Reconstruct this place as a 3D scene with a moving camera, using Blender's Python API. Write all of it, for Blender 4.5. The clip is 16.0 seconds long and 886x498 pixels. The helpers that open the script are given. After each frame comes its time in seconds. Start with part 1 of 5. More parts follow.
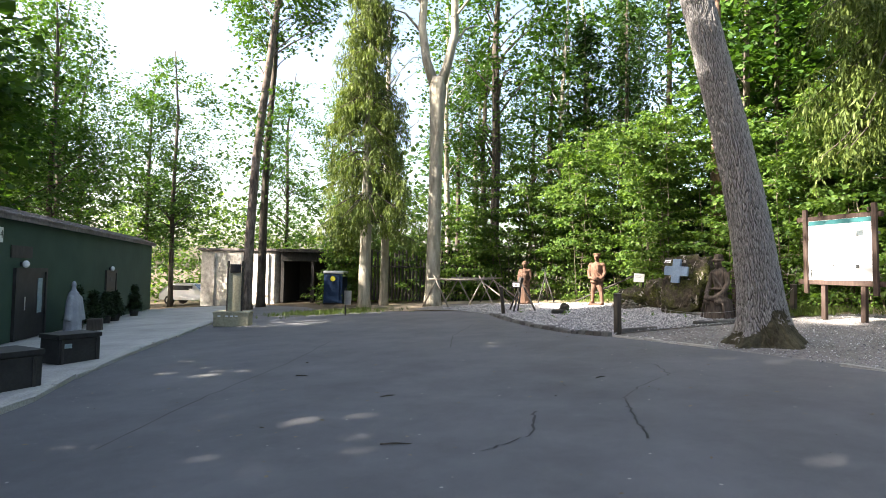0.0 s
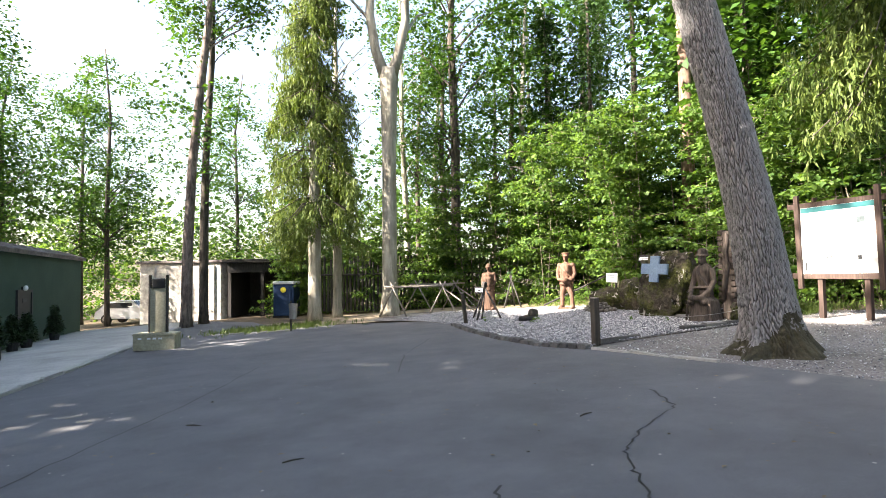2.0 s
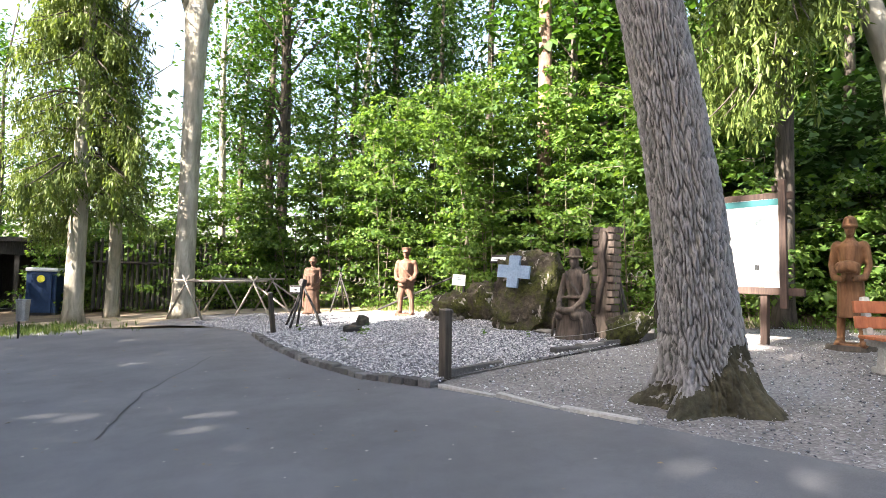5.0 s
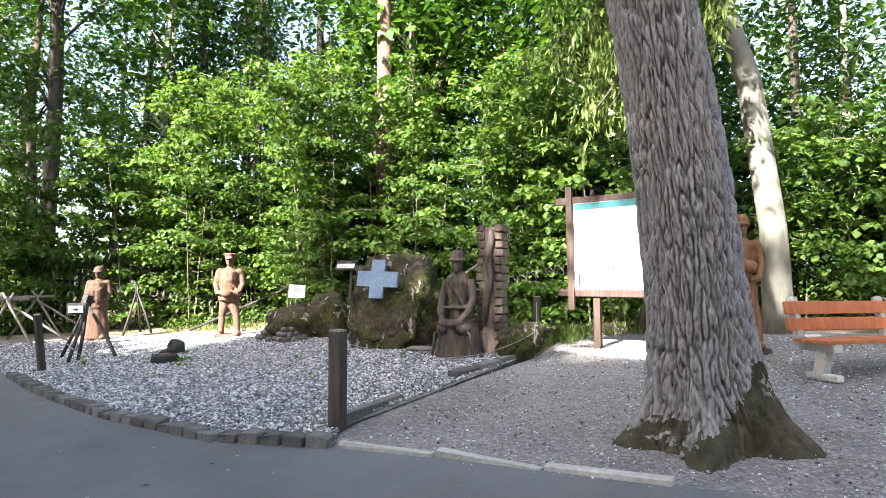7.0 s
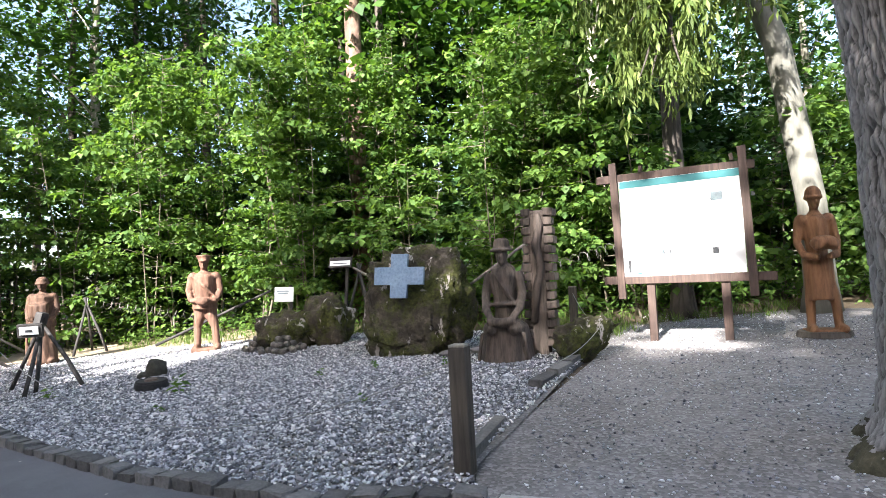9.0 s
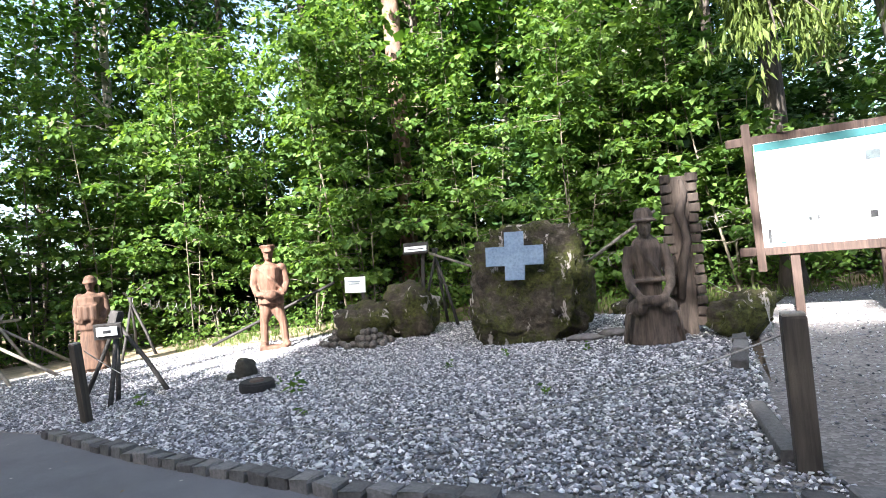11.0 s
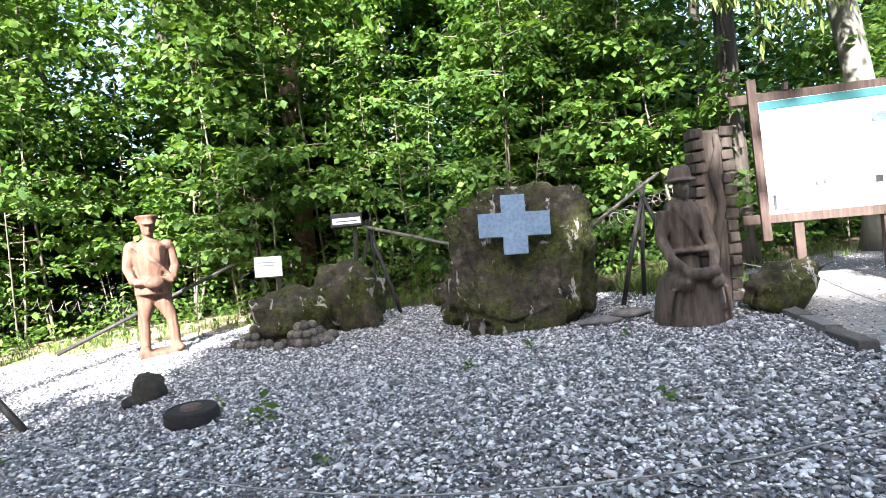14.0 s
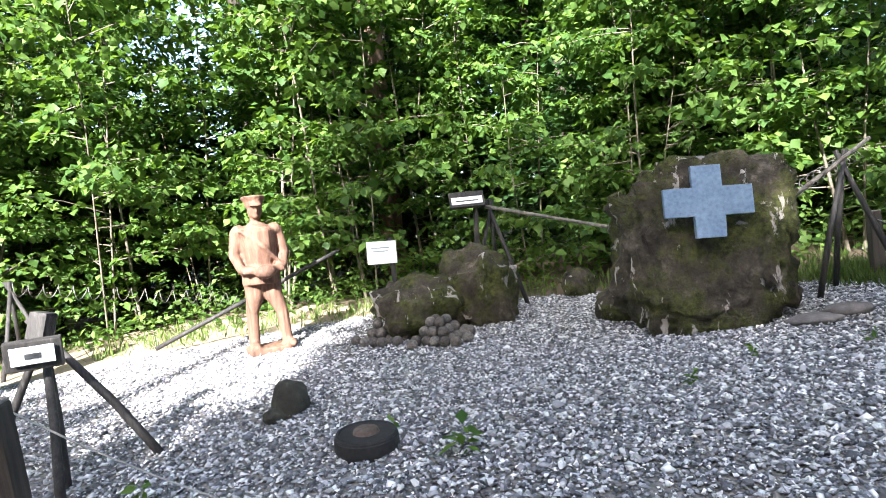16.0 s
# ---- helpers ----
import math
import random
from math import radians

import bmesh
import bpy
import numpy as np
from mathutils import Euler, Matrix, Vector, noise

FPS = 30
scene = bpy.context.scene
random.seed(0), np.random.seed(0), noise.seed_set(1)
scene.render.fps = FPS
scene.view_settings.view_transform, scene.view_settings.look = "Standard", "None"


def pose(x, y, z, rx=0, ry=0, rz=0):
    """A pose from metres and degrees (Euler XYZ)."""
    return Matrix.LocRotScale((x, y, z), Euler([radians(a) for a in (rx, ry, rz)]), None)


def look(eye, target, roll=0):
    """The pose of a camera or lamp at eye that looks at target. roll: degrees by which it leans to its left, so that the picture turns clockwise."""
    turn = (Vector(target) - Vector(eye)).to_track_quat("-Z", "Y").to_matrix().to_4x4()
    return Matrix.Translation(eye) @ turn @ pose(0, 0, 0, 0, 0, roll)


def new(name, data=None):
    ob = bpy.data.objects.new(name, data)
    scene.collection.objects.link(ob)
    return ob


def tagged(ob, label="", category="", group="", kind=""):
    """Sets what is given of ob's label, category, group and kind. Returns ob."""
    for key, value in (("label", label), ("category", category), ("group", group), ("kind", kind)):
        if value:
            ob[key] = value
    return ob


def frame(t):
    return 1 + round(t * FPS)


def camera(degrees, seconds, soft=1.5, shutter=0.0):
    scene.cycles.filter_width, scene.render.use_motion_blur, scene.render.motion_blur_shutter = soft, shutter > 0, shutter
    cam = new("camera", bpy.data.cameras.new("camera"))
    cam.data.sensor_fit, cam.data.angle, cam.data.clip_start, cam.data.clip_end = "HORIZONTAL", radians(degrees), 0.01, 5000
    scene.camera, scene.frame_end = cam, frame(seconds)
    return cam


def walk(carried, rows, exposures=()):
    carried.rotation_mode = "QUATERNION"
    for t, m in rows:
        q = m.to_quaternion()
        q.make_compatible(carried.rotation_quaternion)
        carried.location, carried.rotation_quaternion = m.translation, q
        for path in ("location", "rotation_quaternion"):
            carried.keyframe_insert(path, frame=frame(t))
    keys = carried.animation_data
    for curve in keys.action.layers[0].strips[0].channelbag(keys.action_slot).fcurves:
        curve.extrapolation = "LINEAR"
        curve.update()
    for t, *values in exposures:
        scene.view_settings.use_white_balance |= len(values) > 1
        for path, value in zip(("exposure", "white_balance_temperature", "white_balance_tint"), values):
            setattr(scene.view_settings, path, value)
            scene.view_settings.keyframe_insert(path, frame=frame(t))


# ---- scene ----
cam = camera(74.0, 16.0, soft=0.8)
# seconds, eye, heading, tilt, lean
PATH = [
    (0, -0.381, -0.707, 1.592, -1.96, 2.31, -1.06),
    (0.5, -0.209, -0.084, 1.605, -2.70, 2.27, 0.07),
    (1, -0.071, 0.508, 1.620, -6.84, 2.85, -1.22),
    (1.5, 0.016, 0.993, 1.629, -6.69, 3.11, 0.07),
    (2, 0.105, 1.448, 1.635, -5.26, 2.80, 0.96),
    (2.5, 0.258, 1.952, 1.646, -6.12, 2.63, 0.03),
    (3, 0.466, 2.479, 1.667, -7.80, 2.64, -1.07),
    (3.5, 0.715, 3.052, 1.683, -8.90, 2.50, -1.23),
    (4, 0.964, 3.721, 1.687, -10.80, 2.21, -1.64),
    (4.5, 1.168, 4.510, 1.660, -14.24, 2.41, -0.51),
    (5, 1.276, 5.385, 1.635, -20.68, 2.66, -1.41),
    (5.2, 1.292, 5.681, 1.630, -22.97, 2.86, -1.53),
    (7.3, 1.314, 8.202, 1.570, -40.47, 4.01, 0.29),
    (7.5, 1.307, 8.428, 1.571, -40.55, 3.99, 0.50),
    (8, 1.244, 8.926, 1.590, -41.04, 3.48, -0.97),
    (8.5, 1.128, 9.415, 1.622, -43.65, 3.57, 0.96),
    (9, 0.980, 9.950, 1.660, -46.06, 3.13, 2.78),
    (9.5, 0.705, 10.463, 1.684, -47.68, 2.46, 3.67),
    (10, 0.301, 10.974, 1.615, -48.12, 2.77, 4.39),
    (10.2, 0.216, 11.181, 1.599, -47.14, 2.71, 4.63),
    (12.3, 0.278, 13.462, 1.581, -53.00, 0.56, 6.05),
    (12.5, 0.293, 13.649, 1.582, -54.89, 0.16, 5.99),
    (13, 0.372, 14.063, 1.593, -59.54, -0.11, 5.26),
    (13.5, 0.510, 14.463, 1.611, -62.59, -0.53, 5.88),
    (14, 0.646, 14.870, 1.629, -63.76, -0.50, 5.63),
    (14.5, 0.732, 15.303, 1.645, -65.91, -0.59, 5.26),
    (15, 0.794, 15.760, 1.685, -67.56, -0.65, 4.71),
    (15.5, 0.931, 16.236, 1.741, -62.31, -1.42, 5.48),
    (16, 1.010, 16.620, 1.779, -60.02, -1.91, 6.00),
]
walk(cam, [(t, pose(x, y, z, 90 + tilt, 0, yaw) @ pose(0, 0, 0, 0, 0, -lean)) for t, x, y, z, yaw, tilt, lean in PATH],
     exposures=[(0.0, 2.66, 7100, 13), (2.0, 2.87, 7050, 14), (5.0, 3.12, 6950, 15), (7.5, 2.95, 6450, 13), (9.5, 2.66, 6250, 13), (12.5, 3.02, 6150, 12), (16.0, 2.95, 6100, 12)])

# ---- light ----
SUN_UP, SUN_AZ = radians(33), radians(14)
SUN_WAY = Vector((math.cos(SUN_UP) * math.cos(SUN_AZ), math.cos(SUN_UP) * math.sin(SUN_AZ), -math.sin(SUN_UP)))
world = bpy.data.worlds.new("sky")
scene.world = world
world.use_nodes = True
sky = world.node_tree.nodes.new("ShaderNodeTexSky")
sky.sky_type, sky.sun_disc = "NISHITA", False
sky.sun_elevation, sky.sun_rotation = SUN_UP, radians(256)
sky.air_density, sky.dust_density, sky.ozone_density = 1.0, 3.5, 0.6
world.node_tree.links.new(sky.outputs[0], world.node_tree.nodes["Background"].inputs[0])
world.node_tree.nodes["Background"].inputs[1].default_value = 0.1
sun = new("sun", bpy.data.lights.new("sun", "SUN"))
sun.data.energy, sun.data.angle, sun.data.color = 5.0, radians(0.6), (1.0, 0.95, 0.87)
sun.matrix_world = look((-40, 0, 40), Vector((-40, 0, 40)) + SUN_WAY)

# ---- materials ----
def material(name, build, rough=0.8, metal=0.0, bump=None, spec=0.3):
    """build(t) returns a colour socket or an RGB triple; bump(t) returns a (height socket, strength, distance)."""
    m = bpy.data.materials.new(name)
    m.use_nodes = True
    t = Tree(m.node_tree)
    t.bsdf.inputs["Roughness"].default_value, t.bsdf.inputs["Metallic"].default_value = rough, metal
    t.bsdf.inputs["Specular IOR Level"].default_value = spec
    c = build(t)
    if isinstance(c, tuple):
        t.bsdf.inputs["Base Color"].default_value = (*c, 1)
    else:
        t.link(c, t.bsdf.inputs["Base Color"])
    if bump:
        h, strength, dist = bump(t)
        b = t.add("ShaderNodeBump")
        b.inputs["Strength"].default_value, b.inputs["Distance"].default_value = strength, dist
        t.link(h, b.inputs["Height"])
        t.link(b.outputs[0], t.bsdf.inputs["Normal"])
    return m


class Tree:
    def __init__(self, nt):
        self.nt, self.bsdf = nt, nt.nodes["Principled BSDF"]
        self.co = self.add("ShaderNodeTexCoord").outputs["Object"]

    def add(self, kind):
        return self.nt.nodes.new(kind)

    def link(self, a, b):
        self.nt.links.new(a, b)

    def scaled(self, s):
        n = self.add("ShaderNodeMapping")
        n.inputs["Scale"].default_value = s if isinstance(s, tuple) else (s, s, s)
        self.link(self.co, n.inputs[0])
        return n.outputs[0]

    def noise(self, scale, detail=4, rough=0.6, warp=0.0):
        n = self.add("ShaderNodeTexNoise")
        n.inputs["Scale"].default_value, n.inputs["Detail"].default_value, n.inputs["Roughness"].default_value, n.inputs["Distortion"].default_value = 1.0, detail, rough, warp
        self.link(self.scaled(scale), n.inputs["Vector"])
        return n.outputs[0]

    def cells(self, scale, feature="F1", out="Distance"):
        n = self.add("ShaderNodeTexVoronoi")
        n.feature = feature
        n.inputs["Scale"].default_value = 1.0
        self.link(self.scaled(scale), n.inputs["Vector"])
        return n.outputs[out]

    def island(self):
        return self.add("ShaderNodeNewGeometry").outputs["Random Per Island"]

    def single(self):
        return self.add("ShaderNodeObjectInfo").outputs["Random"]

    def ramp(self, fac, stops):
        n = self.add("ShaderNodeValToRGB")
        e = n.color_ramp.elements
        while len(e) < len(stops):
            e.new(0.5)
        for k, (p, c) in zip(e, stops):
            k.position, k.color = p, (*(c if isinstance(c, tuple) else (c, c, c)), 1)
        self.link(fac, n.inputs[0])
        return n.outputs[0]

    def mix(self, fac, a, b, how="MIX"):
        n = self.add("ShaderNodeMix")
        n.data_type, n.blend_type = "RGBA", how
        for v, s in ((fac, n.inputs[0]), (a, n.inputs[6]), (b, n.inputs[7])):
            if isinstance(v, (int, float)):
                s.default_value = v if v is fac and s == n.inputs[0] else (v, v, v, 1)
            elif isinstance(v, tuple):
                s.default_value = (*v, 1)
            else:
                self.link(v, s)
        return n.outputs[2]


def stained(dark, light, fine=18, coarse=1.2, grain=0.35):
    """Two scales of variation between two colours."""
    def build(t):
        base = t.ramp(t.noise(coarse, 5), [(0.3, dark), (0.7, light)])
        return t.mix(grain, base, t.ramp(t.noise(fine, 4), [(0.3, 0.25), (0.7, 0.9)]), "OVERLAY")
    return build


def rough_bump(scale, strength=0.5, dist=0.02, detail=6):
    return lambda t: (t.noise(scale, detail, 0.7), strength, dist)


def leaf_material(name, dark, light, glow=0.35):
    m = bpy.data.materials.new(name)
    m.use_nodes = True
    t = Tree(m.node_tree)
    fac = t.mix(0.5, t.island(), t.noise(0.35, 3))
    col = t.ramp(fac, [(0.25, dark), (0.6, tuple((a + b) / 2 for a, b in zip(dark, light))), (0.85, light)])
    t.link(col, t.bsdf.inputs["Base Color"])
    t.bsdf.inputs["Roughness"].default_value = 0.55
    t.bsdf.inputs["Specular IOR Level"].default_value = 0.3
    tr = t.add("ShaderNodeBsdfTranslucent")
    t.link(t.mix(1.0, col, (1.0, 1.0, 0.45), "MULTIPLY"), tr.inputs[0])
    mx = t.add("ShaderNodeMixShader")
    mx.inputs[0].default_value = glow
    t.link(t.bsdf.outputs[0], mx.inputs[1])
    t.link(tr.outputs[0], mx.inputs[2])
    t.link(mx.outputs[0], t.nt.nodes["Material Output"].inputs[0])
    return m


def bark_build(dark, light, sx=9.0, sz=1.4):
    def build(t):
        rid = t.ramp(t.noise((sx, sx, sz), 5, 0.65, 0.6), [(0.35, dark), (0.65, light)])
        return t.mix(0.45, rid, t.ramp(t.noise(1.1, 3), [(0.3, 0.3), (0.7, 0.75)]), "OVERLAY")
    return build


def bark_bump(sx=9.0, sz=1.4, dist=0.03):
    return lambda t: (t.noise((sx, sx, sz), 6, 0.7, 0.6), 0.9, dist)


def asphalt_build(t):
    base = t.ramp(t.noise(0.28, 4, 0.55), [(0.3, (0.102, 0.104, 0.110)), (0.7, (0.142, 0.144, 0.150))])
    patch = t.mix(0.5, base, t.ramp(t.noise(0.9, 5, 0.7), [(0.3, 0.30), (0.7, 0.66)]), "OVERLAY")
    grit = t.mix(0.35, patch, t.ramp(t.noise(110, 2), [(0.3, 0.3), (0.75, 0.75)]), "OVERLAY")
    worn = t.ramp(t.noise(5.5, 6, 0.75), [(0.60, 0.0), (0.72, 0.6)])
    lines = t.mix(worn, grit, (0.16, 0.158, 0.155))
    flecks = t.ramp(t.cells(3.3), [(0.045, 1.0), (0.055, 0.0)])
    return t.mix(flecks, lines, (0.34, 0.33, 0.30))


ASPHALT = material("worn_asphalt", asphalt_build, 0.82, bump=lambda t: (t.noise(140, 3), 0.5, 0.006))
SOIL = material("forest_soil", stained((0.05, 0.038, 0.025), (0.13, 0.10, 0.065), 22, 0.8), 0.95, bump=rough_bump(14, 0.8, 0.03))
SAND = material("sandy_soil", stained((0.20, 0.16, 0.11), (0.34, 0.28, 0.20), 30, 1.6), 0.95, bump=rough_bump(40, 0.6, 0.01))


def grit_build(t):
    c = t.ramp(t.cells(38, out="Color"), [(0.2, (0.11, 0.105, 0.11)), (0.55, (0.20, 0.19, 0.19)), (0.85, (0.38, 0.37, 0.36))])
    dirt = t.ramp(t.noise(0.9, 5), [(0.35, (0.13, 0.115, 0.10)), (0.7, (0.26, 0.245, 0.235))])
    return t.mix(0.5, c, dirt)


GRIT = material("compacted_grit", grit_build, 0.92, bump=lambda t: (t.cells(38), 0.7, 0.012))
STONE = material("crushed_stone", lambda t: t.mix(0.25, t.ramp(t.island(), [(0.0, (0.06, 0.062, 0.072)), (0.4, (0.215, 0.217, 0.24)), (0.72, (0.46, 0.462, 0.49)), (1.0, (0.86, 0.85, 0.84))]), t.ramp(t.noise(60, 3), [(0.3, 0.3), (0.7, 0.8)]), "OVERLAY"), 0.75, bump=rough_bump(70, 0.4, 0.004))
LOOSE = material("loose_stone", lambda t: t.ramp(t.single(), [(0.0, (0.15, 0.145, 0.15)), (0.5, (0.28, 0.27, 0.28)), (1.0, (0.68, 0.67, 0.66))]), 0.75, bump=rough_bump(60, 0.4, 0.004))
SETT = material("granite_sett", lambda t: t.mix(0.5, t.ramp(t.single(), [(0.0, (0.07, 0.068, 0.067)), (1.0, (0.165, 0.16, 0.155))]), t.ramp(t.noise(30, 5), [(0.3, 0.25), (0.7, 0.8)]), "OVERLAY"), 0.85, bump=rough_bump(24, 0.7, 0.015))
CONCRETE = material("pale_concrete", stained((0.30, 0.29, 0.27), (0.46, 0.45, 0.42), 25, 0.7), 0.9, bump=rough_bump(45, 0.4, 0.006))
LIME = material("stained_limewash", stained((0.34, 0.32, 0.29), (0.64, 0.62, 0.58), 4, 0.5, 0.5), 0.9, bump=rough_bump(12, 0.5, 0.02))
GREEN = material("dark_green_render", stained((0.022, 0.050, 0.034), (0.036, 0.072, 0.050), 30, 0.6, 0.3), 0.85, bump=rough_bump(60, 0.4, 0.006))
SHINGLE = material("weathered_roofing", stained((0.12, 0.10, 0.10), (0.24, 0.21, 0.20), 9, 1.5, 0.5), 0.9, bump=rough_bump(20, 0.6, 0.02))
BLACK = material("black_paint", stained((0.012, 0.012, 0.013), (0.03, 0.03, 0.03), 20, 2), 0.6)
TAR = material("tarred_wood", lambda t: t.ramp(t.noise((30, 30, 3), 5, 0.7), [(0.3, (0.014, 0.013, 0.013)), (0.62, (0.045, 0.042, 0.04)), (0.8, (0.14, 0.135, 0.13))]), 0.7, bump=rough_bump((40, 40, 4), 0.7, 0.01))
OLIVE = material("olive_drab_paint", stained((0.28, 0.26, 0.18), (0.38, 0.355, 0.26), 14, 1.5), 0.65)
CLOTH = material("grey_cloth", stained((0.22, 0.24, 0.27), (0.36, 0.38, 0.42), 40, 3), 0.95, bump=rough_bump(9, 0.6, 0.03))
CARPAINT = material("white_car_paint", stained((0.62, 0.63, 0.65), (0.72, 0.73, 0.75), 5, 0.5, 0.05), 0.25, spec=0.6)
RUBBER = material("black_rubber", stained((0.015, 0.015, 0.016), (0.03, 0.03, 0.031), 30, 3), 0.75)
CHROME = material("dull_metal", stained((0.35, 0.35, 0.36), (0.5, 0.5, 0.5), 30, 2), 0.4, 0.9)
GLASSDARK = material("dark_car_glass", lambda t: (0.02, 0.025, 0.03), 0.08, spec=0.6)
BLUE = material("blue_plastic", stained((0.008, 0.025, 0.07), (0.014, 0.038, 0.095), 10, 1), 0.5)
YELLOW = material("yellow_print", stained((0.55, 0.50, 0.04), (0.62, 0.56, 0.05), 20, 2), 0.6)
WHITE = material("white_panel", stained((0.74, 0.75, 0.76), (0.82, 0.83, 0.84), 12, 1.5, 0.08), 0.6)
TEAL = material("teal_print", stained((0.025, 0.13, 0.14), (0.04, 0.17, 0.18), 15, 2, 0.1), 0.6)
INK = material("grey_ink", stained((0.03, 0.033, 0.036), (0.08, 0.083, 0.088), 40, 6), 0.7)
PALEINK = material("pale_blue_ink", stained((0.20, 0.28, 0.30), (0.28, 0.34, 0.36), 20, 4), 0.7)


def wood_build(dark, light, sx=24.0, sz=1.6):
    return lambda t: t.mix(0.35, t.ramp(t.noise((sx, sx, sz), 5, 0.65, 0.4), [(0.3, dark), (0.7, light)]), t.ramp(t.noise(2.2, 3), [(0.3, 0.3), (0.7, 0.75)]), "OVERLAY")


BOARDWOOD = material("brown_stained_timber", wood_build((0.038, 0.026, 0.022), (0.095, 0.064, 0.052)), 0.75, bump=rough_bump((40, 40, 3), 0.5, 0.006))
POSTWOOD = material("grey_brown_post_wood", wood_build((0.036, 0.031, 0.026), (0.09, 0.077, 0.064)), 0.85, bump=rough_bump((50, 50, 4), 0.8, 0.008))
OLDLOG = material("weathered_pole_wood", wood_build((0.13, 0.115, 0.10), (0.32, 0.29, 0.25)), 0.85, bump=rough_bump((40, 40, 4), 0.7, 0.008))
BIRCHPOLE = material("peeling_birch_pole", wood_build((0.06, 0.052, 0.045), (0.22, 0.205, 0.18), 14, 5), 0.8, bump=rough_bump(30, 0.5, 0.006))
REDWOOD = material("orange_brown_slat", wood_build((0.32, 0.10, 0.045), (0.50, 0.17, 0.075)), 0.6, bump=rough_bump((40, 4, 40), 0.4, 0.004))
CARVED_RED = material("red_brown_carved_wood", wood_build((0.070, 0.038, 0.026), (0.19, 0.105, 0.072), 16, 2.2), 0.75, bump=rough_bump((28, 28, 4), 0.6, 0.012))
CARVED_TAN = material("tan_carved_wood", wood_build((0.10, 0.046, 0.022), (0.24, 0.12, 0.058), 16, 2.2), 0.7, bump=rough_bump((28, 28, 4), 0.6, 0.012))
CARVED_DARK = material("grey_brown_carved_wood", wood_build((0.030, 0.024, 0.020), (0.12, 0.095, 0.080), 14, 2.2), 0.85, bump=rough_bump((26, 26, 4), 0.8, 0.016))
CARVED_UMBER = material("umber_carved_wood", wood_build((0.035, 0.021, 0.015), (0.12, 0.068, 0.045), 16, 2.2), 0.8, bump=rough_bump((28, 28, 4), 0.6, 0.012))
SLATE = material("blue_grey_cross_metal", stained((0.13, 0.20, 0.31), (0.20, 0.285, 0.40), 25, 2.5), 0.55, 0.2)


def mossy(t):
    rock = t.ramp(t.noise(5, 6, 0.7), [(0.32, (0.020, 0.017, 0.013)), (0.55, (0.075, 0.062, 0.047)), (0.72, (0.18, 0.16, 0.135))])
    moss = t.ramp(t.noise(13, 5, 0.7), [(0.35, (0.018, 0.021, 0.006)), (0.65, (0.090, 0.098, 0.024))])
    lich = t.ramp(t.noise((4.2, 4.2, 2.0), 5, 0.65, 0.6), [(0.60, 0.0), (0.635, 1.0)])
    base = t.mix(t.ramp(t.noise(1.9, 5, 0.65), [(0.43, 0.0), (0.56, 1.0)]), rock, moss)
    return t.mix(lich, base, (0.36, 0.33, 0.31))


MOSSROCK = material("mossy_boulder", mossy, 0.95, bump=rough_bump(8, 1.0, 0.09))
DARKROCK = material("dark_fieldstone", stained((0.018, 0.018, 0.014), (0.065, 0.062, 0.05), 16, 3), 0.9, bump=rough_bump(16, 0.9, 0.03))
PALEROCK = material("pale_flat_stone", stained((0.09, 0.085, 0.085), (0.19, 0.18, 0.18), 16, 3), 0.9, bump=rough_bump(16, 0.8, 0.02))
IRON = material("rusty_iron", stained((0.055, 0.042, 0.036), (0.17, 0.13, 0.11), 30, 6), 0.75, 0.3, bump=rough_bump(40, 0.5, 0.006))
BALLIRON = material("pitted_iron_ball", lambda t: t.mix(0.5, t.ramp(t.single(), [(0.0, (0.06, 0.052, 0.046)), (1.0, (0.17, 0.155, 0.14))]), t.ramp(t.noise(30, 5), [(0.35, 0.15), (0.65, 0.9)]), "OVERLAY"), 0.7, 0.2, bump=rough_bump(25, 0.9, 0.02))
WIRE = material("galvanised_wire", stained((0.12, 0.11, 0.10), (0.25, 0.24, 0.23), 40, 5), 0.6, 0.5)
ROPE = material("pale_cord", stained((0.2, 0.2, 0.19), (0.32, 0.32, 0.31), 60, 5), 0.9)
# Pointiness puts crevice shade into the bark colour: dark furrows, pale ridge crests.
OAKBARK = material("oak_bark_furrow_shade", lambda t: t.mix(0.5, t.ramp(t.add("ShaderNodeNewGeometry").outputs["Pointiness"], [(0.42, (0.010, 0.009, 0.009)), (0.48, (0.13, 0.126, 0.125)), (0.54, (0.36, 0.352, 0.35))]), t.ramp(t.noise((24, 24, 4), 6, 0.7, 0.4), [(0.34, (0.035, 0.033, 0.032)), (0.48, (0.17, 0.165, 0.165)), (0.7, (0.31, 0.303, 0.302))])), 0.92, bump=bark_bump(22, 4, 0.012))
MOSSBARK = material("mossy_root_bark", stained((0.030, 0.028, 0.018), (0.085, 0.078, 0.05), 30, 4), 0.95, bump=rough_bump(30, 0.8, 0.02))
PINEBARK = material("pine_bark", bark_build((0.07, 0.055, 0.05), (0.24, 0.195, 0.17), 7, 2), 0.92, bump=bark_bump(7, 2, 0.04))
REDBARK = material("orange_pine_bark", bark_build((0.085, 0.058, 0.045), (0.24, 0.155, 0.118), 6, 3), 0.9, bump=bark_bump(6, 3, 0.02))
GREYBARK = material("smooth_grey_bark", bark_build((0.17, 0.155, 0.12), (0.40, 0.375, 0.31), 4, 0.8), 0.85, bump=bark_bump(8, 3, 0.012))
# Darker copy of the grey bark, with the trunk's shade painted into it.
SHADEDBARK = material("shaded_grey_bark", bark_build((0.10, 0.098, 0.082), (0.20, 0.195, 0.165), 3, 0.8), 0.9, bump=bark_bump(8, 3, 0.012))
